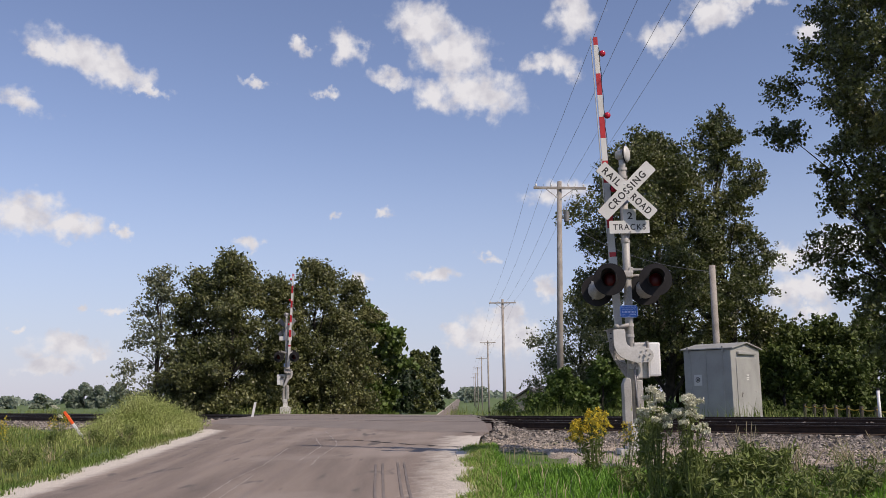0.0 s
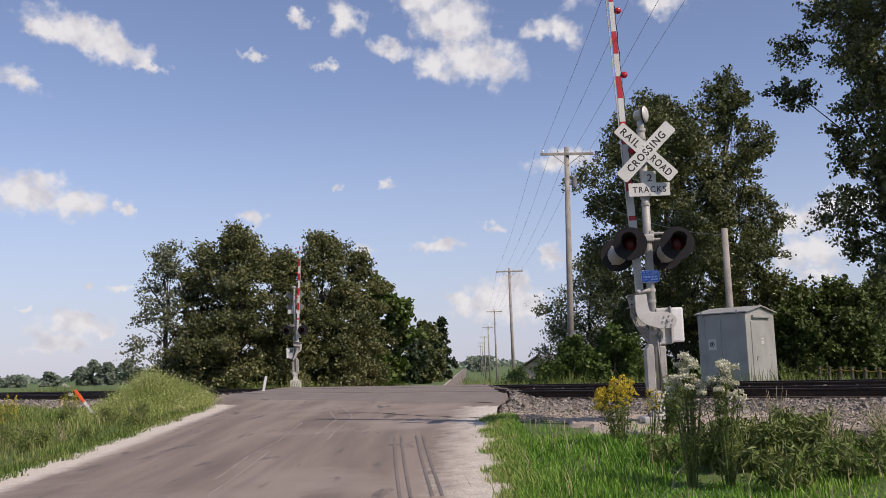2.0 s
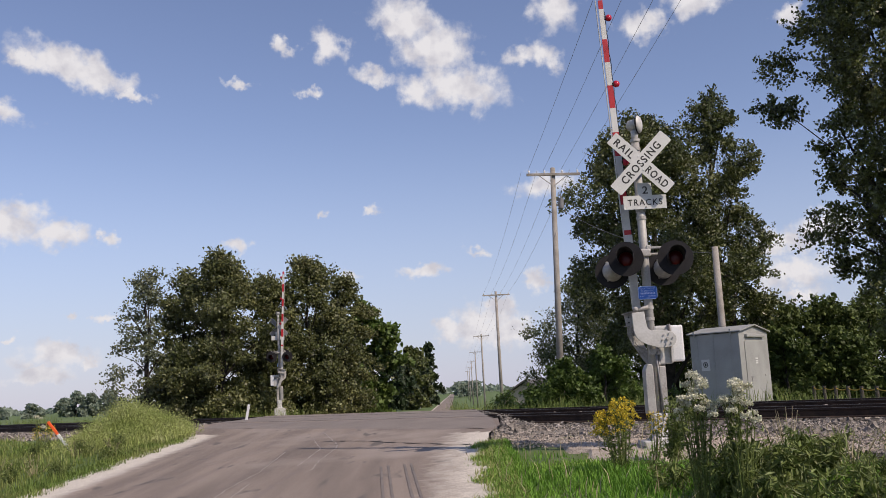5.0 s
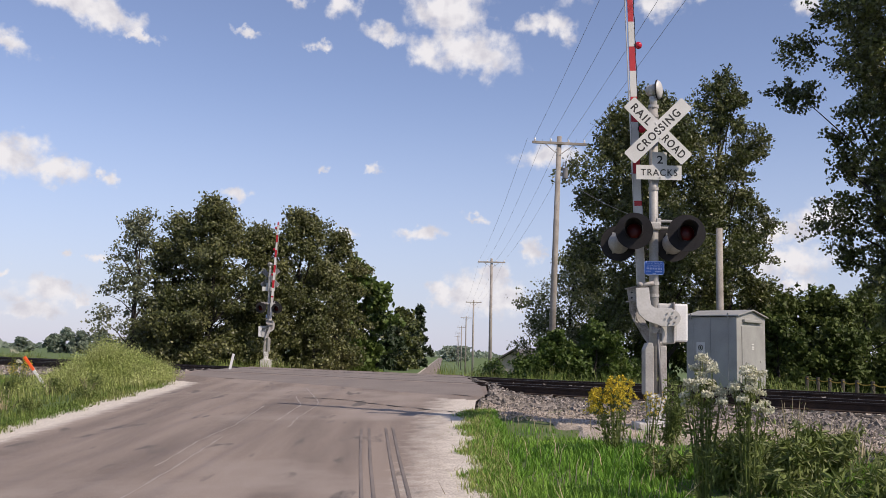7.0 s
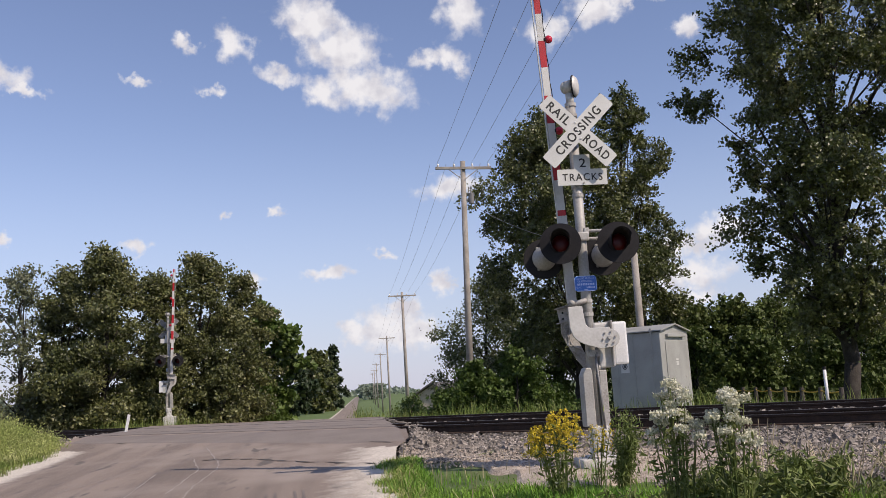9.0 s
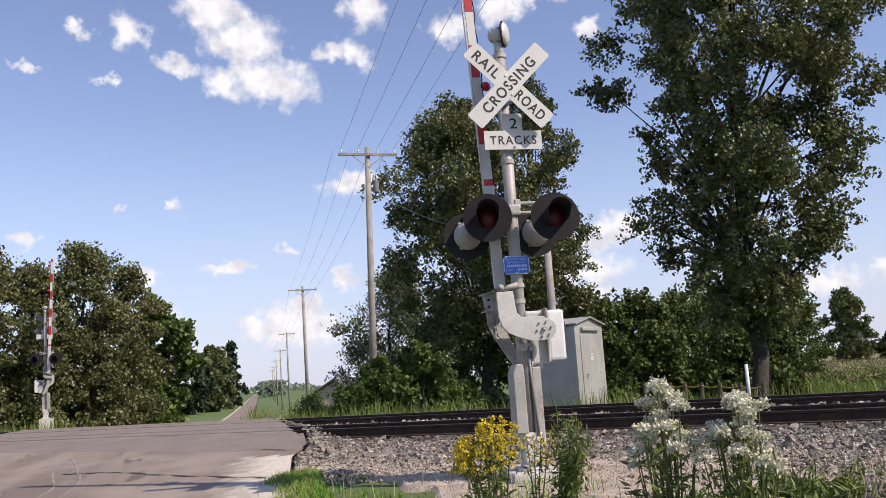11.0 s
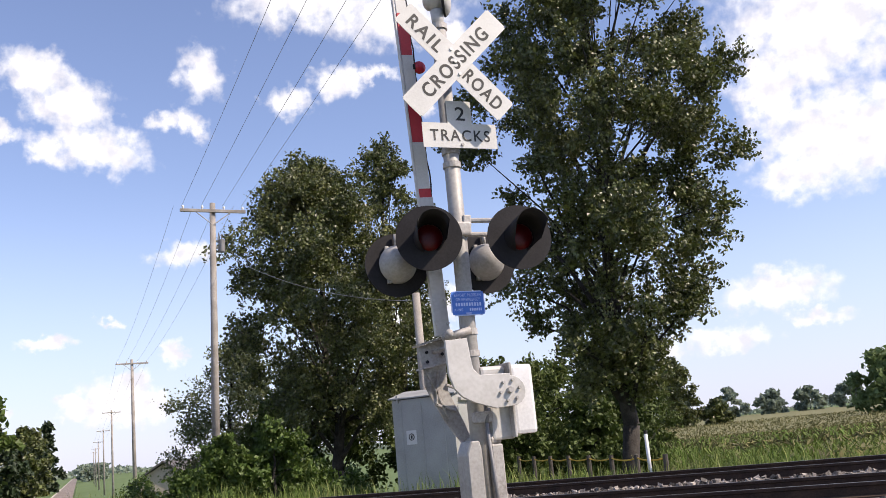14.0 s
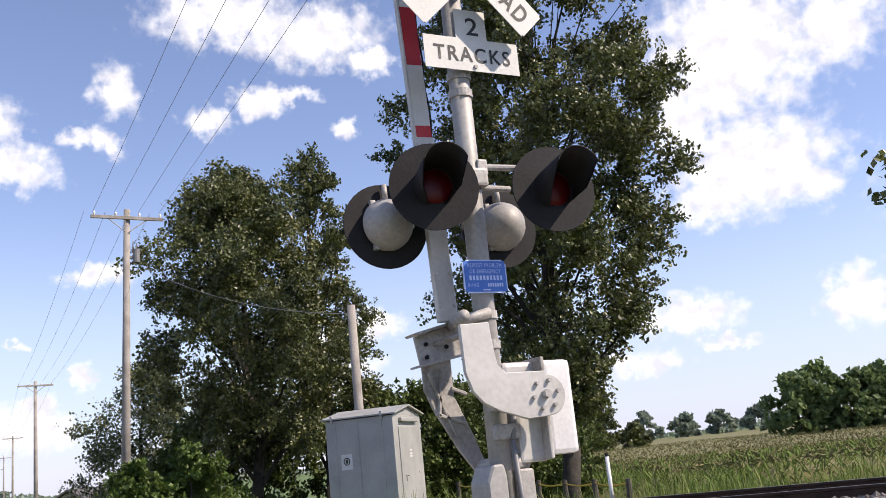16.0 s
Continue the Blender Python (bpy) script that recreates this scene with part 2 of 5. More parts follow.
ASPHALT = asphalt()
# near-black for a paving seam and for a shadow painted on the road
SEAM_AND_SHADOW = material("seam_and_shadow_dark", ((.05, .043, .04), (.08, .07, .064)), 5, .9, 0, .3, 60)
SCRAPE = material("scrape", ((.26, .225, .20), (.36, .32, .29)), 3, .9, 0, .2, 60)
TYRE = material("tyre_rubber", ((.14, .118, .105), (.20, .168, .15)), 1.6, .85, 0, .2, 60, fine_mix=.3)
ASPHALT_DARK = material("fresh_asphalt", ((.18, .152, .135), (.23, .195, .172)), 0.9, .9, 0, .4, 80)
PALE_GRAVEL = material("pale_gravel", ((.23, .185, .145), (.40, .335, .275), (.55, .475, .40)), 3.0, .95, 0, 1.0, 55, fine_mix=.6)
# bed darker than its stones: shade in the gaps put into the colour
BALLAST_SHADED_BED = material("shaded_ballast_bed", ((.03, .027, .025), (.07, .062, .058), (.13, .118, .11)), 14, .9, 0, 1.0, 34)
STONE_M = material("ballast_stone", ((.06, .052, .045), (.17, .148, .128), (.36, .318, .28)), 5, .85, 0, .3, 60, island=.8)
SOIL = material("grassy_soil", ((.06, .10, .022), (.08, .12, .03), (.12, .12, .05)), 0.6, .95, 0, .6, 25)
FIELD = material("far_field", ((.075, .12, .028), (.10, .15, .04)), 0.02, .95, 0, .3, 2)
GRASS = material("grass_blade", ((.11, .25, .03), (.15, .30, .038), (.20, .33, .055)), 0.5, .6, 0, 0, 9, island=.35, translucent=.3, spec=.3)
GRASS_ROUGH = material("rough_grass_blade", ((.10, .17, .035), (.16, .215, .05), (.24, .25, .09)), 0.7, .65, 0, 0, 9, island=.4, translucent=.3, spec=.3)
GRASS_DRY = material("pale_grass", ((.24, .29, .08), (.31, .34, .11), (.38, .37, .16)), 1.0, .7, 0, 0, 9, island=.3, translucent=.3, spec=.3)
GRASS_SEED = material("seeding_grass", ((.26, .33, .09), (.36, .41, .14), (.46, .47, .22)), 1.5, .7, 0, 0, 9, island=.35, translucent=.35, spec=.3)
STRAW = material("dry_stem", ((.30, .25, .15), (.40, .34, .22)), 2, .8, 0, 0, 9, island=.3)
LEAF_DARK = material("cottonwood_leaf", ((.045, .06, .014), (.082, .10, .025), (.15, .158, .055)), 0.35, .42, 0, 0, 5, island=.55, translucent=.2, spec=.65)
LEAF_MID = material("poplar_leaf", ((.055, .068, .02), (.10, .112, .036), (.17, .172, .068)), 0.35, .45, 0, 0, 5, island=.5, translucent=.22, spec=.55)
LEAF_GREEN = material("shrub_leaf", ((.06, .10, .02), (.085, .135, .028), (.12, .165, .04)), 0.5, .5, 0, 0, 5, island=.35, translucent=.3, spec=.4)
NEEDLE = material("conifer_needle", ((.018, .034, .012), (.03, .05, .017)), 0.4, .6, 0, 0, 5, island=.3, translucent=.1)
# pale low-contrast green: distance haze is painted into the leaf colour
LEAF_HAZED = material("haze_paled_leaf", ((.19, .24, .18), (.24, .29, .225)), 0.05, .7, 0, 0, 1, island=.3, translucent=.4)
LEAF_WOOD = material("wood_leaf", ((.048, .076, .017), (.078, .11, .027), (.12, .148, .042)), 0.3, .6, 0, 0, 5, island=.4, translucent=.22, spec=.3)
LEAF_OPEN = material("young_poplar_leaf", ((.085, .11, .04), (.135, .158, .065), (.20, .21, .11)), 0.4, .45, 0, 0, 5, island=.45, translucent=.3)
# copse green lightened, with some haze painted into the colour
LEAF_COPSE_HAZED = material("hazed_copse_leaf", ((.11, .165, .06), (.145, .205, .075), (.185, .24, .095)), 0.1, .7, 0, 0, 2, island=.3, translucent=.4)
LEAF_SPARSE = material("silvery_leaf", ((.09, .11, .06), (.14, .16, .09), (.20, .21, .14)), 0.6, .5, 0, 0, 5, island=.45, translucent=.25)
BARK = material("bark", ((.016, .013, .011), (.03, .025, .021), (.052, .045, .038)), 3, .95, 0, .9, 18)
CORN = material("corn_leaf", ((.08, .14, .028), (.115, .17, .04), (.155, .195, .06)), 0.3, .65, 0, 0, 5, island=.35, translucent=.3, spec=.15)
TASSEL = material("corn_tassel", ((.105, .108, .036), (.138, .132, .047), (.168, .15, .058)), 0.08, .8, 0, 0, 5, island=.3)
CORN_TOP = material("corn_canopy", ((.105, .112, .036), (.138, .132, .047), (.168, .15, .058)), 0.15, .9, 0, 1.0, 3)
POLE_WOOD = material("weathered_pole", ((.20, .18, .16), (.29, .265, .24), (.37, .345, .32)), 1.5, .9, 0, .5, 40)
CREOSOTE = material("tie_timber", ((.05, .042, .037), (.09, .078, .068)), 3, .9, 0, .5, 30, obj_random=.3)
RAIL_SIDE = material("rusty_rail", ((.024, .014, .010), (.042, .024, .016), (.065, .036, .022)), 4, .9, .0, .3, 50)
RAIL_TOP = material("polished_rail_head", ((.10, .088, .08), (.16, .145, .135)), 6, .5, .6, .05, 80)
SILVER = material("aluminium_paint", ((.40, .39, .37), (.48, .47, .45), (.55, .54, .525)), 2.2, .5, .1, .03, 30)
SILVER_OLD = material("stained_aluminium_paint", ((.22, .20, .18), (.36, .345, .33), (.47, .46, .445)), 3.5, .6, .1, .12, 40)
WHITE = material("white_enamel", ((.58, .58, .58), (.68, .68, .68), (.74, .74, .74)), 2.5, .4, 0, .02, 40)
SIGN_WHITE = material("white_sheeting", ((.50, .50, .485), (.57, .57, .555), (.62, .62, .605)), 2.5, .5, 0, .03, 60)
RED = material("red_sheeting", ((.36, .012, .018), (.48, .018, .026)), 5, .45, 0, .05, 50)
BLACK = material("black_enamel", ((.014, .013, .015), (.025, .024, .026)), 3, .7, 0, .08, 50, spec=.2)
PEELING = material("peeling_white_paint", ((.10, .08, .07), (.52, .51, .49), (.62, .61, .60)), 9, .8, 0, .5, 40, fine_mix=.5)
MAST_GREY = material("weathered_mast_paint", ((.25, .24, .225), (.33, .32, .305), (.40, .39, .375)), 2.2, .55, .1, .05, 40)
DULL_METAL = material("dull_metal_back", ((.16, .16, .165), (.22, .22, .225)), 3, .6, .3, .05, 40)
LETTER = material("black_lettering", ((.012, .012, .012), (.022, .022, .022)), 5, .6, 0, 0, 50)
LENS = material("red_lens", ((.06, .0015, .0025), (.11, .003, .005)), 8, .3, 0, .1, 90, spec=.25)
RED_LAMP = material("red_plastic", ((.42, .012, .03), (.55, .02, .045)), 6, .18, 0, 0, 60)
BLUE = material("blue_sign", ((.03, .13, .50), (.05, .18, .60)), 4, .5, 0, 0, 50)
PALE_BLUE = material("faded_lettering", ((.40, .52, .80), (.55, .65, .88)), 4, .6, 0, 0, 50)
BOX_GREY = material("cabinet_grey", ((.27, .272, .258), (.325, .328, .312), (.37, .373, .357)), 1.4, .55, .1, .08, 30)
CONCRETE = material("concrete", ((.36, .34, .31), (.50, .48, .45), (.60, .58, .55)), 5, .9, 0, .4, 60)
ORANGE = material("orange_plastic", ((.85, .10, .02), (.95, .14, .03)), 4, .5, 0, 0, 60)
YELLOW = material("yellow_rope", ((.50, .30, .04), (.62, .40, .07)), 4, .8, 0, 0, 60)
WIRE = material("cable", ((.24, .24, .25), (.32, .32, .33)), 2, .6, .2, 0, 20)
GOLD = material("goldenrod_bloom", ((.46, .35, .03), (.60, .46, .035), (.70, .56, .07)), 8, .8, 0, 0, 60, island=.3, translucent=.25)
BLOOM = material("white_bloom", ((.48, .48, .34), (.62, .61, .48), (.74, .73, .62)), 8, .8, 0, 0, 60, island=.25, translucent=.25)
WEED = material("weed_leaf", ((.09, .125, .028), (.135, .175, .042), (.20, .22, .07)), 2, .6, 0, 0, 20, island=.35, translucent=.25)
ROOF = material("shingle_roof", ((.09, .085, .085), (.14, .13, .13)), 2, .9, 0, .4, 20)
SIDING = material("pale_siding", ((.40, .34, .27), (.50, .43, .35)), 1, .8, 0, .2, 20)
WINDOW_GLASS = material("window_glass", ((.02, .025, .03), (.03, .035, .04)), 1, .1, 0, 0, 20)
ROPE_POST = material("grey_post", ((.045, .038, .032), (.09, .078, .066)), 3, .9, 0, .5, 30)


# ---- building helpers ----
def tag_part(ob, parent, label=""):
    ob.parent = parent
    if label:
        ob["label"] = label
    return ob


def bm_object(name, bm, mat, smooth=False):
    me = bpy.data.meshes.new(name)
    bm.to_mesh(me)
    bm.free()
    for m in (mat if isinstance(mat, (list, tuple)) else (mat,)):
        me.materials.append(m)
    if smooth:
        me.polygons.foreach_set("use_smooth", [True] * len(me.polygons))
    return new(name, me)


def part(name, bm, mat, parent, label="", smooth=False):
    return tag_part(bm_object(name, bm, mat, smooth), parent, label)


def thing(name, at, label, category, group="", kind=""):
    ob = new(name)
    ob.empty_display_size = 0.2
    ob.location = at
    return tagged(ob, label, category, group, kind)


def box(bm, c, s, bevel=0.0, m=None):
    r = bmesh.ops.create_cube(bm, size=1.0, matrix=(m or Matrix()) @ Matrix.Translation(c) @ Matrix.Diagonal((*s, 1)))
    if bevel:
        edges = list({e for v in r["verts"] for e in v.link_edges})
        bmesh.ops.bevel(bm, geom=edges, offset=bevel, segments=2, affect="EDGES", profile=0.6)
    return bm


def tube(bm, p0, p1, r0, r1=None, seg=12, caps=True):
    p0, p1 = Vector(p0), Vector(p1)
    d = p1 - p0
    m = Matrix.Translation((p0 + p1) / 2) @ d.to_track_quat("Z", "Y").to_matrix().to_4x4()
    bmesh.ops.create_cone(bm, cap_ends=caps, segments=seg, radius1=r0, radius2=r0 if r1 is None else r1, depth=d.length, matrix=m)
    return bm


def ball(bm, c, r, squash=(1, 1, 1), u=14, v=9):
    bmesh.ops.create_uvsphere(bm, u_segments=u, v_segments=v, radius=r, matrix=Matrix.Translation(c) @ Matrix.Diagonal((*squash, 1)))
    return bm


def plate(bm, outline, y0, y1, bevel=0.0):
    """A flat plate whose outline is given in x and z, between y0 and y1."""
    f = bm.faces.new([bm.verts.new((x, y0, z)) for x, z in outline])
    r = bmesh.ops.extrude_face_region(bm, geom=[f])
    vs = [g for g in r["geom"] if isinstance(g, bmesh.types.BMVert)]
    bmesh.ops.translate(bm, verts=vs, vec=(0, y1 - y0, 0))
    bmesh.ops.recalc_face_normals(bm, faces=bm.faces[:])
    if bevel:
        bmesh.ops.bevel(bm, geom=bm.edges[:], offset=bevel, segments=1, affect="EDGES")
    return bm


def BM():
    return bmesh.new()


def array_mesh(name, verts, faces, mat):
    """A mesh out of arrays: verts n x 3, faces m x k."""
    me = bpy.data.meshes.new(name)
    verts, faces = np.asarray(verts, np.float32), np.asarray(faces, np.int32)
    k = faces.shape[1]
    me.vertices.add(len(verts))
    me.vertices.foreach_set("co", verts.ravel())
    me.loops.add(faces.size)
    me.loops.foreach_set("vertex_index", faces.ravel())
    me.polygons.add(len(faces))
    me.polygons.foreach_set("loop_start", np.arange(0, faces.size, k, dtype=np.int32))
    me.polygons.foreach_set("loop_total", np.full(len(faces), k, np.int32))
    me.update(calc_edges=True)
    me.shade_flat()
    me.materials.append(mat)
    return new(name, me)


def lettering(text, size, centre, mat, parent, width=0.0, spin=0.0, weight=0.0):
    """A word standing upright, facing -y, centred at a place of its parent; spin turns it in its plane."""
    cu = bpy.data.curves.new("lettering", "FONT")
    cu.body, cu.size, cu.align_x, cu.align_y, cu.offset, cu.space_character = text, size, "CENTER", "CENTER", weight, 1.22
    ob = new("lettering_curve", cu)
    bpy.context.view_layer.update()
    me = bpy.data.meshes.new_from_object(ob.evaluated_get(bpy.context.evaluated_depsgraph_get()))
    bpy.data.objects.remove(ob)
    xs = [v.co.x for v in me.vertices]
    ys = [v.co.y for v in me.vertices]
    sx = width / (max(xs) - min(xs)) if width else 1.0
    mid = Vector(((max(xs) + min(xs)) / 2, (max(ys) + min(ys)) / 2, 0))
    me.transform(pose(*centre, 0, -spin, 0) @ pose(0, 0, 0, 90) @ Matrix.Diagonal((sx, 1, 1, 1)) @ Matrix.Translation(-mid))
    me.materials.append(mat)
    me.name = "lettering"
    return tag_part(new("lettering", me), parent)


# ---- lie of the land ----
UX, UY = 0.67, 0.743              # across the tracks
VX, VY = 0.743, -0.67             # along the tracks
RAILS = (19.28, 20.76, 23.58, 25.06)
RAIL_Z = 1.40


def uv(u, v, z=0.0):
    return (UX * u + VX * v, UY * u + VY * v, z)


def road_z(x, y):
    u = UX * x + UY * y
    return np.interp(u, [-60, 0, 5, 8, 12, 16, 18.4, 26, 30, 36, 60, 120, 170, 400], [.3, .4, .55, .68, .95, 1.22, 1.40, 1.40, 1.2, .9, -.8, -2.2, -2.5, -2.5])


def land_z(x, y):
    x, y = np.asarray(x, float), np.asarray(y, float)
    u = UX * x + UY * y
    z = np.interp(u, [-60, 0, 5, 9, 11, 13, 14, 15.3, 16.4, 18.2, 20.9, 21.4, 22.9, 23.4, 26.2, 27.2, 29, 31, 34, 40, 60, 120, 180], [.1, .30, .46, .70, .85, 1.01, 1.08, 1.09, 1.10, 1.15, 1.15, 1.27, 1.27, 1.15, 1.15, 1.08, .95, .9, .55, -1.0, -1.25, -2.3, -2.6])
    left, right = road_edges(y)
    gap = np.maximum(np.maximum(left - 1.0 - x, x - right - 0.75), 0.0)
    bank = road_z(x, y) - 0.06 - 0.22 * gap
    z = np.maximum(z, bank)
    under = (x > left - 0.9) & (x < right + 0.6)
    z = np.where(under, road_z(x, y) - 0.22, z)
    return z


def road_edges(y):
    y = np.asarray(y, float)
    mid = -2.9 + 0.0085 * (y - 15)
    left = mid - np.interp(y, [-50, 26, 34, 46, 60], [3.1, 3.1, 4.2, 3.2, 2.2])
    right = mid + np.interp(y, [-50, 17, 20, 21.5, 26, 34, 46], [3.42, 3.45, 3.6, 3.9, 4.0, 3.3, 2.1])
    return left, right


def graded(a, b, fine_a, fine_b, step, growth=1.22):
    """Stations from a to b, even between fine_a and fine_b and widening beyond."""
    mid = list(np.arange(fine_a, fine_b, step))
    up, s = [fine_b], step
    while up[-1] < b:
        s *= growth
        up.append(up[-1] + s)
    down, s = [fine_a - step], step
    while down[-1] > a:
        s *= growth
        down.append(down[-1] - s)
    return np.array(down[::-1] + mid + up)


gx, gy = graded(-3000, 3000, -24, 30, 0.4), graded(-600, 3500, -4, 44, 0.4)
GX, GY = np.meshgrid(gx, gy)
GZ = land_z(GX, GY)
rough_ = np.random.default_rng(3).normal(0, 0.018, GZ.shape)
GZ = GZ + np.where((np.abs(GX) < 60) & (GY < 80), rough_, 0)
nx, ny = len(gx), len(gy)
idx = np.arange(nx * ny).reshape(ny, nx)
quads = np.stack([idx[:-1, :-1], idx[:-1, 1:], idx[1:, 1:], idx[1:, :-1]], -1).reshape(-1, 4)
ground = array_mesh("ground", np.stack([GX, GY, GZ], -1).reshape(-1, 3), quads, SOIL)
ground.data.materials.append(BALLAST_SHADED_BED)
ground.data.materials.append(FIELD)
cx = (gx[:-1] + gx[1:]) / 2
cy = (gy[:-1] + gy[1:]) / 2
CX, CY = np.meshgrid(cx, cy)
CU = UX * CX + UY * CY
CV = VX * CX + VY * CY
toe = 15.5 - 2.9 * np.clip((CV + 7) / 2.5, 0, 1) * (CX > 0) + 0.35 * np.sin(CV * 0.9) + 0.25 * np.sin(CV * 2.3 + 1)
which = np.where((CU > toe) & (CU < 28.6), 1, np.where(CU > 75, 2, 0))
ground.data.polygons.foreach_set("material_index", which.reshape(-1).astype(np.int32))
tagged(ground, "grassy verge and ballasted railway bank with fields beyond", "ground", kind="structure")


def ribbon(name, ys, lo, hi, lift, mat, cols=9, drop=True):
    v, f = [], []
    for y in ys:
        a_, b_ = lo(y), hi(y)
        for i in range(cols):
            x = a_ + (b_ - a_) * i / (cols - 1)
            u = UX * x + UY * y
            z = float(road_z(x, y)) + lift
            if drop and 18.55 < u < 25.95:
                z -= 0.17
            v.append((x, y, z))
    for r in range(len(ys) - 1):
        for i in range(cols - 1):
            k = r * cols + i
            f.append((k, k + 1, k + cols + 1, k + cols))
    return array_mesh(name, v, f, mat)


road_ys = list(np.arange(-30, 60, 0.25)) + list(np.arange(60, 200, 3)) + list(np.arange(200, 1300, 20))
road = ribbon("road", road_ys, lambda y: float(road_edges(y)[0]) - (.85 if y < 60 else .35), lambda y: float(road_edges(y)[1]) + (.54 if y < 60 else .3), 0.0, ASPHALT, 61)
tagged(road, "worn grey-brown country road of patched asphalt with pale gravel edges", "road", kind="structure")
rx = np.empty(len(road.data.vertices) * 3)
road.data.vertices.foreach_get("co", rx)
rx = rx.reshape(-1, 3)
e_l, e_r = road_edges(rx[:, 1])
inside = np.minimum(rx[:, 0] - e_l, np.where(rx[:, 1] > 22, 3.0, (e_r - rx[:, 0]) * .5))
inside = np.where((UX * rx[:, 0] + UY * rx[:, 1] > 16.0) & (rx[:, 1] < 60), 3.0, inside)
road.data.attributes.new("inside", "FLOAT", "POINT").data.foreach_set("value", inside.astype(np.float32))


def streak(name, points, width, mat, label, wave=.22):
    """A thin mark on the road along a bent line of places."""
    pts = [Vector((x, y, float(road_z(x, y)) + .006)) for x, y in points]
    smooth_ = []
    for a_, b_ in zip(pts, pts[1:]):
        for k in range(8):
            q = a_.lerp(b_, k / 8)
            q.x += wave * (.055 * math.sin(q.y * 9) + .036 * math.sin(q.y * 23))
            q.z = float(road_z(q.x, q.y)) + .006
            smooth_.append(q)
    smooth_.append(pts[-1])
    v = []
    for k, q in enumerate(smooth_):
        d = smooth_[min(k + 1, len(smooth_) - 1)] - smooth_[max(k - 1, 0)]
        n_ = Vector((-d.y, d.x, 0)).normalized() * width * (.5 + wave * math.sin(k * 1.9))
        v += [tuple(q - n_), tuple(q + n_)]
    f = [(2 * k, 2 * k + 1, 2 * k + 3, 2 * k + 2) for k in range(len(smooth_) - 1)]
    return tagged(array_mesh(name, v, f, mat), label, "road mark", "marks on the road", "structure")


SCRAPES = (((-2.9, 13.0), (-2.95, 15.1), (-2.8, 17.0), (-2.87, 20.0)), ((-2.2, 17.4), (-2.15, 20.0), (-2.55, 22.0)),
           ((-1.85, 16.6), (-1.9, 17.9), (-1.8, 19.8), (-1.9, 20.7), (-2.6, 24.0)), ((-4.2, 19.0), (-3.7, 20.1), (-3.2, 20.8)), ((-2.6, 10.5), (-2.65, 13.3), (-2.68, 15.6)))
for pts in SCRAPES:
    streak("scrape_mark", pts, .022, SCRAPE, "thin pale scrape line worn into the asphalt")
for x0, x1 in ((-.66, -.20), (-.54, -.08), (-.28, .16), (-.17, .27)):
    streak("tyre_mark", ((x1, 10.5), ((x0 + x1) / 2, 13.2), (x0, 16.2)), .038, TYRE, "dark rubber skid mark on the asphalt", 0)

# the first is a paving seam, the second paints the gate arm's cast shadow
for pts in (((-5.42, 27.86), (-3.91, 26.93), (-1.74, 24.79), (-.02, 22.8), (1.24, 20.9)), ((-2.28, 21.55), (-1.36, 20.85), (-.53, 19.71), (.84, 18.15))):
    streak("seam_and_shadow_line", pts, .06, SEAM_AND_SHADOW, "dark line crossing the asphalt, for a paving seam and a painted gate-arm shadow", .5)

# darker asphalt apron laid up to the first rail
APRON_X = np.linspace(-7.0, 1.5, 40)
near_u = np.interp(APRON_X, [-7, -4.9, -1.6, .35, 1.5], [17.1, 17.0, 16.6, 16.2, 16.5])
ap_v, ap_f = [], []
for k in range(9):
    for x, u0 in zip(APRON_X, near_u):
        u = u0 + (18.42 - u0) * k / 8
        y = (u - UX * x) / UY
        ap_v.append((x, y, float(road_z(x, y)) + (.012 if k else -.01)))
for k in range(8):
    for i in range(39):
        ap_f.append((k * 40 + i, k * 40 + i + 1, k * 40 + i + 41, k * 40 + i + 40))
tagged(array_mesh("asphalt_apron", ap_v, ap_f, ASPHALT_DARK), "darker asphalt apron laid up to the first rail", "road", kind="structure")

# pale gravel spread between the verge and the ballast
gv_v, gv_f = [], []
GR_V = np.arange(-14, -3.4, .12)
for k in range(15):
    for v in GR_V:
        lo_ = 12.75 + .35 * math.sin(v * 1.1) + .25 * math.sin(v * 2.9 + 1) + .12 * math.sin(v * 7.3) + 1.5 * min(1, max(0, -v - 8.3) / 2)
        hi_ = 15.9 - .9 * min(1, max(0, -v - 8) / 2) + .25 * math.sin(v * .9) + .2 * math.sin(v * 2.3 + 1) - 2.6 * max(0, v + 7) / 3
        u = lo_ + (max(hi_, lo_ + .1) - lo_) * k / 14
        x, y, _ = uv(u, v)
        gv_v.append((x, y, float(land_z(x, y)) + (.035 if 0 < k < 14 else -.05) + .01 * math.sin(v * 9 + k * 2)))
m_ = len(GR_V)
for k in range(14):
    for i in range(m_ - 1):
        gv_f.append((k * m_ + i, k * m_ + i + 1, (k + 1) * m_ + i + 1, (k + 1) * m_ + i))
tagged(array_mesh("gravel_strip", gv_v, gv_f, PALE_GRAVEL), "pale tan gravel spread at the foot of the ballast", "gravel", kind="structure")

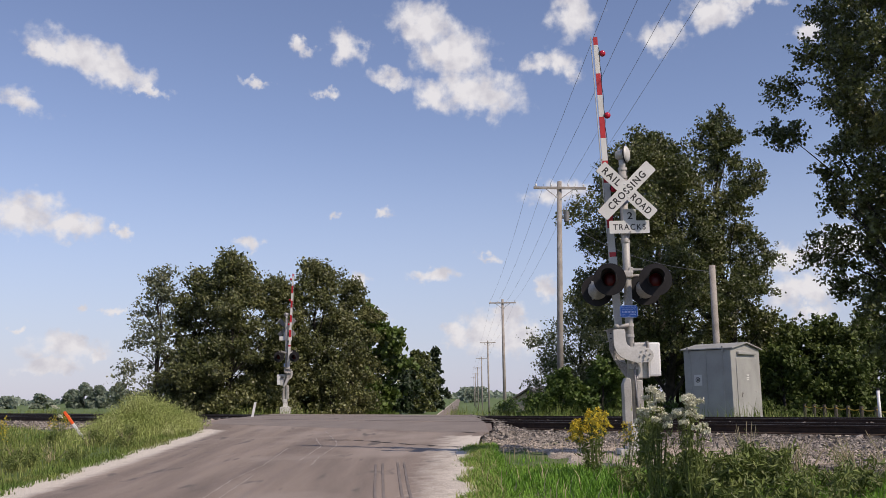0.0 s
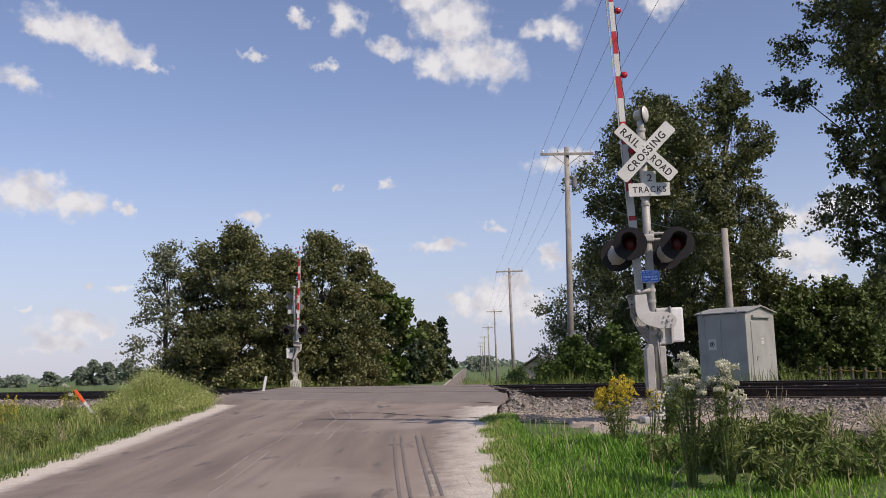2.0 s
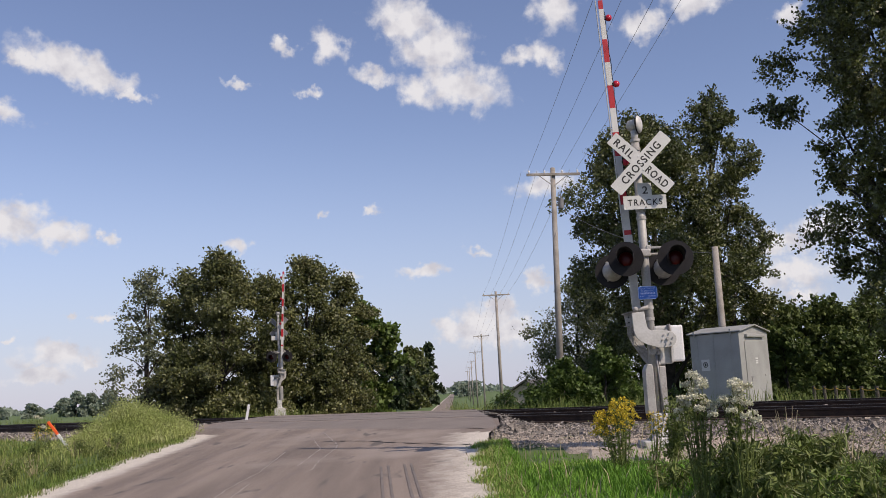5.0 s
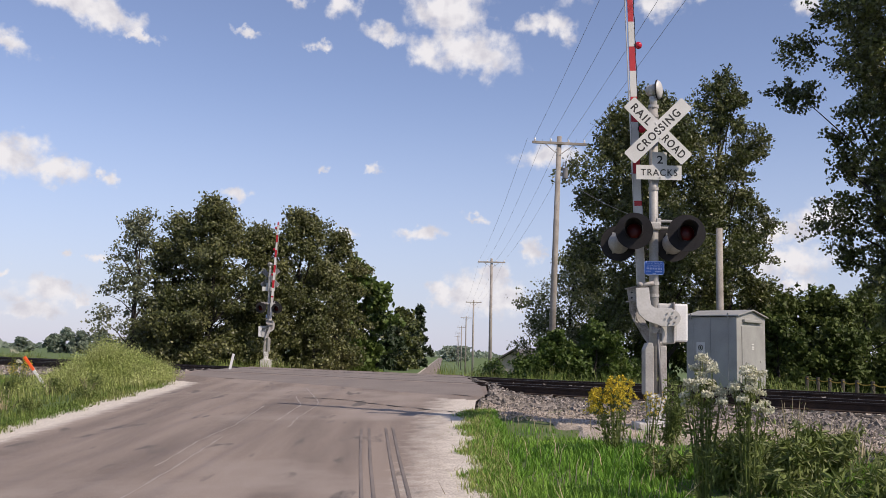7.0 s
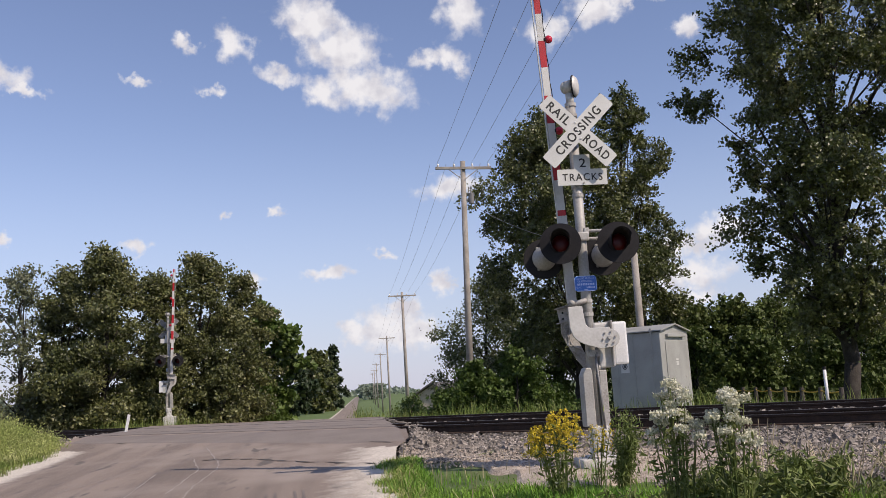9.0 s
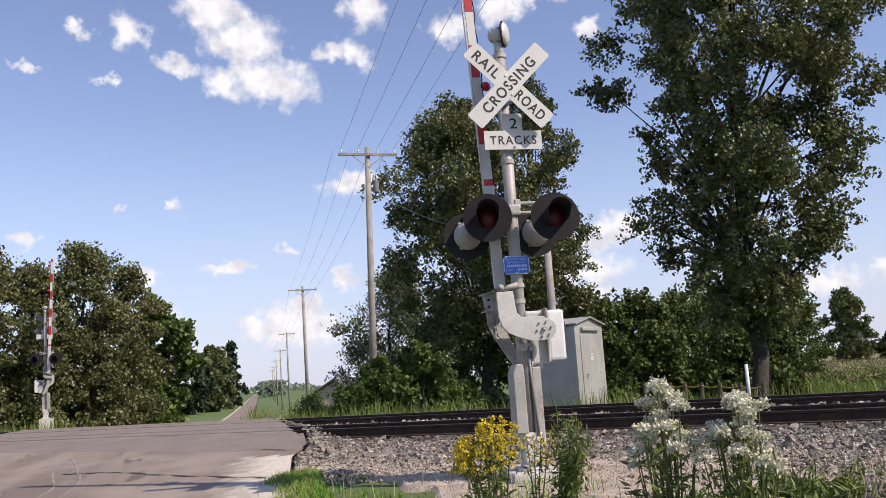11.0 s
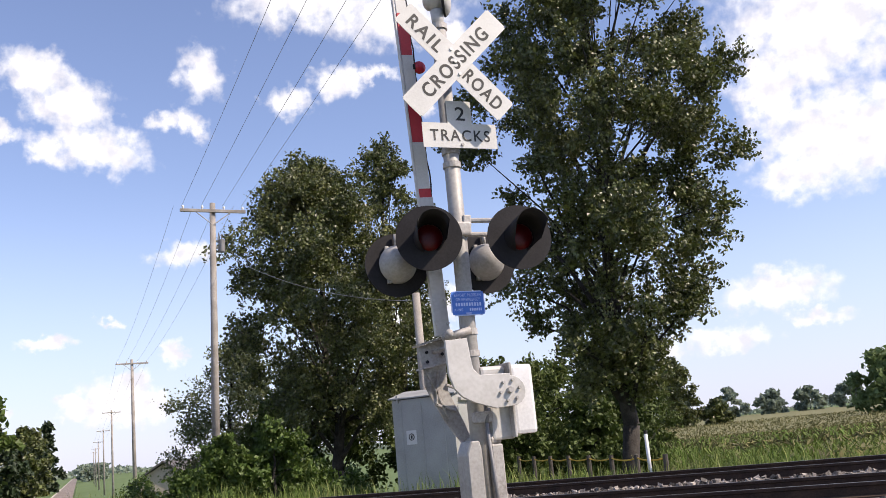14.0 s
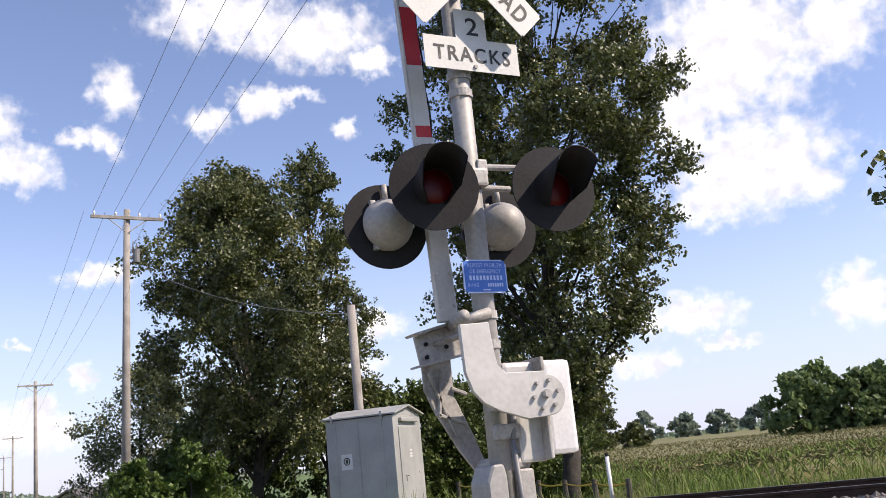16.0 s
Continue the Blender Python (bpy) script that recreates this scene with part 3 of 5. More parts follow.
# ---- railway ----
for i, ru in enumerate(RAILS):
    rail = thing("rail", uv(ru, 0, RAIL_Z), "dark rusty steel rail with a polished head", "rail", "rails of the two tracks", "structure")
    rail.rotation_euler = (0, 0, math.atan2(VY, VX))
    bm = BM()
    prof = ((-.075, -.185), (.075, -.185), (.075, -.17), (.014, -.15), (.010, -.05), (.036, -.038), (.036, -.004), (-.036, -.004), (-.036, -.038), (-.010, -.05), (-.014, -.15), (-.075, -.17))
    ends = [[bm.verts.new((x, a_, b_)) for a_, b_ in prof] for x in (-600, -60, -20, 0, 20, 60, 600)]
    for p, q in zip(ends, ends[1:]):
        for k in range(len(prof)):
            bm.faces.new((p[k], p[(k + 1) % len(prof)], q[(k + 1) % len(prof)], q[k]))
    bmesh.ops.recalc_face_normals(bm, faces=bm.faces[:])
    part("rail_web", bm, RAIL_SIDE, rail)
    bm = BM()
    box(bm, (0, 0, -.001), (1200, .066, .006))
    part("rail_head", bm, RAIL_TOP, rail, "polished bright running surface")

tie_bm = BM()
box(tie_bm, (0, 0, 0), (.23, 2.6, .18), .012)
tie_mesh = bpy.data.meshes.new("tie")
tie_bm.to_mesh(tie_mesh)
tie_bm.free()
tie_mesh.materials.append(CREOSOTE)
for tu in (20.02, 24.32):
    bed = thing("railway_track", uv(tu, 0, RAIL_Z - .2), "creosoted timber ties bedded in grey ballast", "railway track", "two tracks", "structure")
    for i in range(150):
        v = -48 + i * .56
        x, y, _ = uv(tu, v)
        tie = new("tie", tie_mesh)
        tie.parent = bed
        dx, dy = VX * v, VY * v
        tie.matrix_local = Matrix.Translation((dx, dy, -.105)) @ Matrix.Rotation(math.atan2(VY, VX), 4, "Z")

# crossing slabs between the rails, level with their heads
XS = (18.40, RAILS[0] - .05), (RAILS[0] + .10, RAILS[1] - .10), (RAILS[1] + .05, RAILS[2] - .05), (RAILS[2] + .10, RAILS[3] - .10), (RAILS[3] + .05, 26.1)
for k, (u0, u1) in enumerate(XS):
    bm = BM()
    um = (u0 + u1) / 2
    ymid = lambda xx, uu: (uu - UX * xx) / UY
    xl, xr = -7.3, 1.55
    corners = [(xl, ymid(xl, u0)), (xr, ymid(xr, u0)), (xr - .1, ymid(xr - .1, u1)), (xl - .1, ymid(xl - .1, u1))]
    lowz, topz = RAIL_Z - .16, RAIL_Z + .004 * (k % 2)
    vb = [bm.verts.new((x, y, lowz)) for x, y in corners]
    vt = [bm.verts.new((x, y, topz)) for x, y in corners]
    bm.faces.new(vt)
    bm.faces.new(vb[::-1])
    for i in range(4):
        bm.faces.new((vb[i], vb[(i + 1) % 4], vt[(i + 1) % 4], vt[i]))
    bmesh.ops.recalc_face_normals(bm, faces=bm.faces[:])
    if k not in (0, 4):
        bmesh.ops.bevel(bm, geom=bm.edges[:], offset=.02, segments=1, affect="EDGES")
    slab = bm_object("crossing_panel", bm, ASPHALT if k in (0, 4) else ASPHALT_DARK)
    slab.data.attributes.new("inside", "FLOAT", "POINT").data.foreach_set("value", np.full(len(slab.data.vertices), 3.0, np.float32))
    tagged(slab, "flat asphalt crossing panel level with the rail heads", "crossing panel", "panels of the crossing", "structure")

# ---- crossing signal ----
SIG = (3.70, 15.30, 0.72)


def crossing_signal():
    """Mast with crossbuck, bell, two pairs of flashing lamps, gate mechanism and raised gate arm. Origin at the foot of the mast, facing -y."""
    s = thing("crossing_signal", SIG, "silver crossing signal with white crossbuck, black lamps and raised striped gate", "crossing signal", "signals at the crossing")
    bm = BM()
    box(bm, (0, 0, .08), (.56, .56, .76), .02)
    part("foundation", bm, CONCRETE, s, "weathered white concrete foundation")
    bm = BM()
    tube(bm, (0, 0, .47), (0, 0, 5.22), .070, .066, 20)
    mast = part("mast", bm, MAST_GREY, s, "silver-painted steel mast", True)
    for z in (5.05, 4.05, 3.93, 2.78, 2.5, 2.32, 5.2):
        bm = BM()
        tube(bm, (0, 0, z - .025), (0, 0, z + .025), .078, seg=20)
        part("mast_band", bm, SILVER_OLD, s)
    bm = BM()
    box(bm, (.02, 0, .66), (.22, .24, .42), .03)
    box(bm, (.02, 0, .475), (.34, .36, .03), .008)
    pedestal = part("pedestal", bm, PEELING, s, "cast pedestal with white paint peeling off")
    for q in (-1, 1):
        bm = BM()
        tube(bm, (.02 + q * .13, -.14, .48), (.02 + q * .13, -.14, .53), .022, seg=6)
        tag_part(bm_object("anchor_bolt", bm, SILVER_OLD), pedestal)
        bm = BM()
        tube(bm, (.02 + q * .055, -.12, .80), (.02 + q * .055, -.145, .80), .03, seg=10)
        tag_part(bm_object("flange_bolt", bm, PEELING), pedestal)
    bm = BM()
    plate(bm, ((-.165, .86), (-.03, .86), (-.03, 1.55), (-.045, 1.62), (-.12, 1.62), (-.165, 1.52)), -.12, .10, .012)
    part("junction_base_cover", bm, MAST_GREY, s, "silver-painted flat base cover")
    bm = BM()
    plate(bm, ((.06, .70), (.165, .70), (.165, 1.58), (.06, 1.58)), -.10, .10, .012)
    part("side_cover", bm, SILVER_OLD, s, "stained silver side cover")
    bm = BM()
    tube(bm, (.08, -.13, .8), (.03, -.12, 1.75), .015, seg=10)
    tube(bm, (.03, -.12, 1.75), (.10, -.06, 1.92), .015, seg=10)
    part("conduit", bm, DULL_METAL, s, smooth=True)
    # bell, its gong turned along the road
    turn_b = pose(0, 0, 5.46, 0, 0, 62)
    bm = BM()
    tube(bm, (0, 0, 5.20), (0, 0, 5.36), .05, .06, 14)
    bell = part("bell", bm, SILVER, s, "round silver bell on the mast top", True)
    bm = BM()
    tube(bm, (0, .06, 0), (0, -.05, 0), .085, .10, 20)
    ball(bm, (0, .06, 0), .085, (1, .7, 1), 16, 10)
    bmesh.ops.transform(bm, matrix=turn_b, verts=bm.verts[:])
    tag_part(bm_object("bell_case", bm, SILVER, True), bell)
    bm = BM()
    ball(bm, (0, -.075, 0), .145, (1, .42, 1), 22, 12)
    bmesh.ops.delete(bm, geom=[v for v in bm.verts if v.co.y > -.07], context="VERTS")
    bmesh.ops.transform(bm, matrix=turn_b, verts=bm.verts[:])
    tag_part(bm_object("gong", bm, SILVER, True), bell)
    bm = BM()
    for k in range(24):
        a0, a1 = radians(k * 15), radians(15 + k * 15)
        tube(bm, (.146 * math.sin(a0), -.068, .146 * math.cos(a0)), (.146 * math.sin(a1), -.068, .146 * math.cos(a1)), .011, seg=6, caps=False)
    bmesh.ops.remove_doubles(bm, verts=bm.verts[:], dist=.004)
    bmesh.ops.transform(bm, matrix=turn_b, verts=bm.verts[:])
    tag_part(bm_object("bell_rim", bm, BLACK), bell)
    # crossbuck
    for ang, words, dy in ((45, (("CROSSING", 0.0, 0.86),), -.262), (-45, (("RAIL", -.345, .37), ("ROAD", .335, .41)), -.250)):
        bm = BM()
        box(bm, (0, 0, 0), (1.22, .006, .229), 0)
        bmesh.ops.bevel(bm, geom=[e_ for e_ in bm.edges if abs(e_.verts[0].co.y - e_.verts[1].co.y) > .003], offset=.012, segments=2, affect="EDGES")
        bmesh.ops.transform(bm, matrix=pose(0.01, dy, 4.77, 0, -ang, 0), verts=bm.verts[:])
        blade = part("crossbuck_blade", bm, SIGN_WHITE, s, "white reflective crossbuck board with black letters")
        for word, off, wide in words:
            c = (0.01 + off * math.cos(radians(ang)), dy - .0045, 4.77 + off * math.sin(radians(ang)))
            lettering(word, .17, c, LETTER, blade, wide, ang, .004)
        bm = BM()
        box(bm, (0, 0, 0), (1.20, .004, .215), 0)
        bmesh.ops.transform(bm, matrix=pose(0.01, dy + .007, 4.77, 0, -ang, 0), verts=bm.verts[:])
        tag_part(bm_object("blade_back", bm, DULL_METAL), blade, "bare dull metal back")
    bm = BM()
    for dx, dz in ((-.03, .11), (.03, -.11), (0, 0)):
        tube(bm, (.01 + dx, -.262, 4.77 + dz), (.01 + dx, -.275, 4.77 + dz), .013, seg=8)
    tube(bm, (0, -.26, 4.80), (0, 0, 4.80), .02, seg=8)
    tube(bm, (0, -.26, 4.72), (0, 0, 4.72), .02, seg=8)
    part("mounting_bolt", bm, WHITE, s)
    # number of tracks
    bm = BM()
    plate(bm, ((-.285, 4.055), (.397, 4.055), (.397, 4.275), (.175, 4.275), (.175, 4.475), (-.05, 4.475), (-.05, 4.275), (-.285, 4.275)), -.112, -.108)
    board = part("track_count_sign", bm, SIGN_WHITE, s, "white stepped sign reading 2 tracks")
    lettering("TRACKS", .14, (.056, -.1145, 4.165), LETTER, board, .55, 0, .0018)
    lettering("2", .17, (.07, -.1145, 4.36), LETTER, board, .09, 0, .002)
    bm = BM()
    tube(bm, (.07, -.11, 4.085), (.07, -.123, 4.085), .013, seg=8)
    part("sign_bolt", bm, SILVER_OLD, s)
    for p_, q_, r_ in (((0, -.11, 4.2), (0, 0, 4.2), .018), ((.07, -.11, 4.085), (.0, .0, 4.05), .016)):
        part("sign_bracket", tube(BM(), p_, q_, r_, seg=8), SILVER_OLD, s)
    # flashing lamps
    bm = BM()
    tube(bm, (-.31, .06, 3.46), (.40, -.12, 3.42), .022, seg=10)
    tube(bm, (-.47, .14, 3.36), (.37, .14, 3.36), .022, seg=10)
    box(bm, (.06, -.02, 3.43), (.07, .12, .10), .012)
    box(bm, (.0, 0, 3.36), (.17, .19, .12), .02)
    part("lamp_crossarm", bm, SILVER_OLD, s, smooth=False)
    for lx, ly, lz, face, yaw in ((-.32, -.13, 3.27, -1, -14), (.41, -.31, 3.23, -1, -8), (-.47, .30, 3.13, 1, -4), (.36, .32, 3.14, 1, -4)):
        m = pose(lx, ly, lz, 3 * face, 0, yaw + (180 if face > 0 else 0))
        bm = BM()
        tube(bm, (0, 0, 0), (0, .012, 0), .275, seg=40)
        bmesh.ops.transform(bm, matrix=m, verts=bm.verts[:])
        lamp = part("lamp_background", bm, BLACK, s, "round matt black lamp background")
        bm = BM()
        n = 26
        rows = []
        for depth, grow in ((-.002, 0), (-.20, .004), (-.36, .008)):
            for rr in (.130, .124):
                row = []
                for k in range(n + 1):
                    cut = 158 - 88 * max(0.0, (-depth - .08) / .28)
                    th = radians(-cut + 2 * cut * k / n)
                    row.append(bm.verts.new(((rr + grow) * math.sin(th), depth, (rr + grow) * math.cos(th))))
                rows.append(row)
        for r0_, r1_ in ((0, 2), (2, 4), (3, 1), (5, 3), (4, 5)):
            for k in range(n):
                bm.faces.new((rows[r0_][k], rows[r0_][k + 1], rows[r1_][k + 1], rows[r1_][k]))
        bmesh.ops.transform(bm, matrix=m, verts=bm.verts[:])
        tag_part(bm_object("visor", bm, BLACK, True), lamp, "black hood over the lens")
        bm = BM()
        ball(bm, (0, -.002, 0), .112, (1, .22, 1), 24, 10)
        bmesh.ops.transform(bm, matrix=m, verts=bm.verts[:])
        tag_part(bm_object("lens", bm, LENS, True), lamp, "unlit deep red glass lens")
        bm = BM()
        ball(bm, (0, .02, 0), .165, (1, 1.25, 1), 22, 14)
        bmesh.ops.delete(bm, geom=[v for v in bm.verts if v.co.y < .005], context="VERTS")
        for q in (30, 150, 270):
            box(bm, (.165 * math.sin(radians(q)), .03, .165 * math.cos(radians(q))), (.035, .04, .035), .006)
        tube(bm, (0, .05, .16), (0, .05, .26), .018, seg=8)
        bmesh.ops.transform(bm, matrix=m, verts=bm.verts[:])
        tag_part(bm_object("lamp_housing", bm, MAST_GREY, True), lamp, "domed light grey lamp housing")
    # blue notice
    bm = BM()
    box(bm, (-0.015, -.085, 2.727), (.30, .006, .205), 0)
    bmesh.ops.bevel(bm, geom=[e_ for e_ in bm.edges if abs(e_.verts[0].co.y - e_.verts[1].co.y) > .003], offset=.025, segments=3, affect="EDGES")
    rim = part("notice_sign", bm, PALE_BLUE, s, "small blue emergency notice with pale border and lettering")
    bm = BM()
    box(bm, (-0.015, -.089, 2.727), (.282, .004, .187), 0)
    face_ = bm_object("notice_face", bm, BLUE)
    tag_part(face_, rim)
    for word, zz, wd in (("REPORT PROBLEM", 2.794, .235), ("OR EMERGENCY", 2.757, .215)):
        lettering(word, .036, (-.015, -.0925, zz), PALE_BLUE, rim, wd)
    bm = BM()
    for k in range(10):
        box(bm, (-.12 + k * .0235, -.092, 2.717), (.014, .002, .028))
    for k in range(7):
        box(bm, (.0 + k * .016, -.092, 2.674), (.010, .002, .022))
    box(bm, (-0.015, -.092, 2.644), (.05, .002, .008))
    tag_part(bm_object("notice_bars", bm, PALE_BLUE), rim)
    lettering("X-ING", .030, (-0.105, -.0925, 2.674), PALE_BLUE, rim, .075)
    # gate mechanism
    bm = BM()
    box(bm, (.37, -.02, 1.92), (.20, .26, .56), .03)
    hood = part("mechanism_cover", bm, WHITE, s, "white gate mechanism cover")
    bm = BM()
    box(bm, (.19, .02, 1.80), (.20, .22, .38), .02)
    box(bm, (.16, .03, 2.14), (.24, .20, .13), .03)
    tag_part(bm_object("mechanism_case", bm, SILVER), hood)
    bm = BM()
    box(bm, (.265, -.02, 1.92), (.024, .29, .60), .008)
    tag_part(bm_object("cover_seam", bm, SILVER_OLD), hood)
    bm = BM()
    tube(bm, (.05, -.05, 1.62), (.16, .0, 1.62), .05, seg=12)
    part("conduit_elbow", bm, SILVER_OLD, s)
    for c_, d_ in (((.02, -.06, 1.80), (.16, .10, .09)), ((-.03, -.08, 1.98), (.08, .10, .12))):
        bm = box(BM(), c_, d_, .015)
        part("clamp", bm, SILVER_OLD, s)
    outline = [(-.27, 2.41), (-.08, 2.42), (-.065, 2.26), (-.05, 2.17), (.0, 2.125), (.26, 2.125)]
    outline += [(.265 + .120 * math.sin(radians(q)), 1.985 + .120 * math.cos(radians(q))) for q in range(0, 181, 20)]
    outline += [(.12, 1.855), (-.06, 1.91), (-.16, 1.96), (-.225, 2.03), (-.262, 2.14)]
    outline = [(x_ - .055, z_) for x_, z_ in outline]
    bm = plate(BM(), outline, -.275, -.245, .004)
    support = part("gate_support_arm", bm, SILVER, s, "curved silver plate that carries the gate arm")
    bm = BM()
    tube(bm, (.19, -.275, 1.99), (.19, -.31, 1.99), .028, .024, 6)
    tag_part(bm_object("shaft_nut", bm, SILVER_OLD), support)
    for q in range(6):
        bm = BM()
        x_, z_ = .19 + .084 * math.sin(radians(60 * q + 20)), 1.99 + .084 * math.cos(radians(60 * q + 20))
        tube(bm, (x_, -.275, z_), (x_, -.298, z_), .013, seg=6)
        tag_part(bm_object("bolt", bm, SILVER_OLD), support)
    bm = BM()
    plate(bm, ((-.34, 2.43), (.08, 2.54), (.05, 2.32), (-.31, 2.25)), .30, .33, .004)
    plate(bm, ((-.35, 2.43), (.08, 2.54), (.08, 2.555), (-.36, 2.445)), .22, .40)
    plate(bm, ((-.34, 2.235), (.05, 2.31), (.05, 2.325), (-.34, 2.25)), .24, .40)
    second = part("counterweight_bracket", bm, SILVER_OLD, s, "silver bracket with bolts on the back of the arm")
    bm = BM()
    plate(bm, ((-.30, 2.30), (-.10, 2.34), (-.10, 2.05), (.02, 1.78), (.10, 1.55), (.05, 1.52), (-.10, 1.72), (-.25, 1.98), (-.30, 2.10)), .31, .335, .004)
    for p, q in (((-.27, 2.2), (-.12, 1.82)), ((-.18, 2.22), (-.22, 1.93)), ((-.12, 2.10), (-.02, 2.06)), ((-.24, 1.95), (-.05, 1.88))):
        tube(bm, (p[0], .30, p[1]), (q[0], .30, q[1]), .013, seg=6)
    tube(bm, (.05, .32, 1.6), (.05, .05, 1.62), .05, seg=12)
    tag_part(bm_object("lower_strut", bm, SILVER_OLD), second)
    for x_, z_ in ((-.27, 2.38), (-.27, 2.30), (.0, 2.48), (.0, 2.36), (-.13, 2.36)):
        bm = BM()
        tube(bm, (x_, .30, z_), (x_, .285, z_), .014, seg=6)
        tag_part(bm_object("bolt", bm, BLACK), second)
    bm = BM()
    tube(bm, (-.26, -.22, 2.47), (-.05, .38, 2.50), .035, seg=12)
    tube(bm, (-.2, -.25, 2.38), (-.2, .33, 2.38), .02, seg=8)
    part("pivot_shaft", bm, SILVER_OLD, s, smooth=True)
    bm = BM()
    tube(bm, (-.26, -.07, 2.45), (-.03, -.12, 2.50), .032, seg=14)
    part("arm_hinge", bm, SILVER_OLD, s, "short silver hinge cylinder", True)
    # gate arm
    base, tip = Vector((-.15, .20, 2.50)), Vector((-.345, .20, 7.69))
    along = (tip - base).normalized()
    turn = Matrix.Translation(base) @ along.to_track_quat("Z", "Y").to_matrix().to_4x4() @ pose(0, 0, 0, 0, 0, 90)
    bm = BM()
    box(bm, (0, 0, .60), (.13, .05, 1.20), .006, turn)
    for x_, z_ in ((-.05, .1), (.05, .1), (-.05, .3), (.05, .3)):
        c_ = turn @ Vector((x_, -.025, z_))
        d_ = turn @ Vector((x_, -.04, z_))
        tube(bm, c_, d_, .014, seg=6)
    arm = part("gate_arm_root", bm, SILVER, s, "bare aluminium root of the gate arm")
    full = (tip - base).length
    cuts = (1.14, 1.28, 1.70, 2.11, 2.51, 2.91, 3.32, 3.71, 4.11, 4.51, 5.04, full)
    for k in range(len(cuts) - 1):
        bm = BM()
        w0 = .125 - .010 * cuts[k]
        box(bm, (0, 0, (cuts[k] + cuts[k + 1]) / 2), (w0, .030, cuts[k + 1] - cuts[k] - .001), 0, turn)
        part("gate_arm_stripe", bm, RED if k % 2 == 0 else SIGN_WHITE, s)
    bm = BM()
    box(bm, (-.07 + .012, -.004, (1.1 + full) / 2), (.012, .042, full - 1.1), 0, turn @ Matrix.Rotation(radians(-.28), 4, "Y"))
    part("gate_arm_edge", bm, SILVER, s)
    bm = BM()
    prev = turn @ Vector((.06, 0, .9))
    for k in range(1, 40):
        zz = .9 + k * (full - 1.1) / 39
        p = turn @ Vector((.075 - .010 * zz / 2 + .008 * math.sin(k * 1.7), -.0, zz))
        tube(bm, prev, p, .007, seg=5, caps=False)
        prev = p
    part("arm_cable", bm, BLACK, s)
    for zz in (2.40, 3.73, 4.88):
        bm = BM()
        c_ = turn @ Vector((.105, 0, zz))
        ball(bm, c_, .058, (1, .8, 1), 14, 10)
        lampy = part("arm_lamp", bm, RED_LAMP, s, "small red arm lamp", True)
        bm = BM()
        box(bm, (.06, 0, zz), (.04, .05, .05), .006, turn)
        tag_part(bm_object("lamp_clip", bm, BLACK), lampy)
    return s


signal = crossing_signal()
far_signal = copy_thing(signal, pose(-8.35, 50.6, 1.16, 0, 0, 183))
far_signal["label"] = "silver crossing signal seen from behind beyond the tracks, gate arm raised"


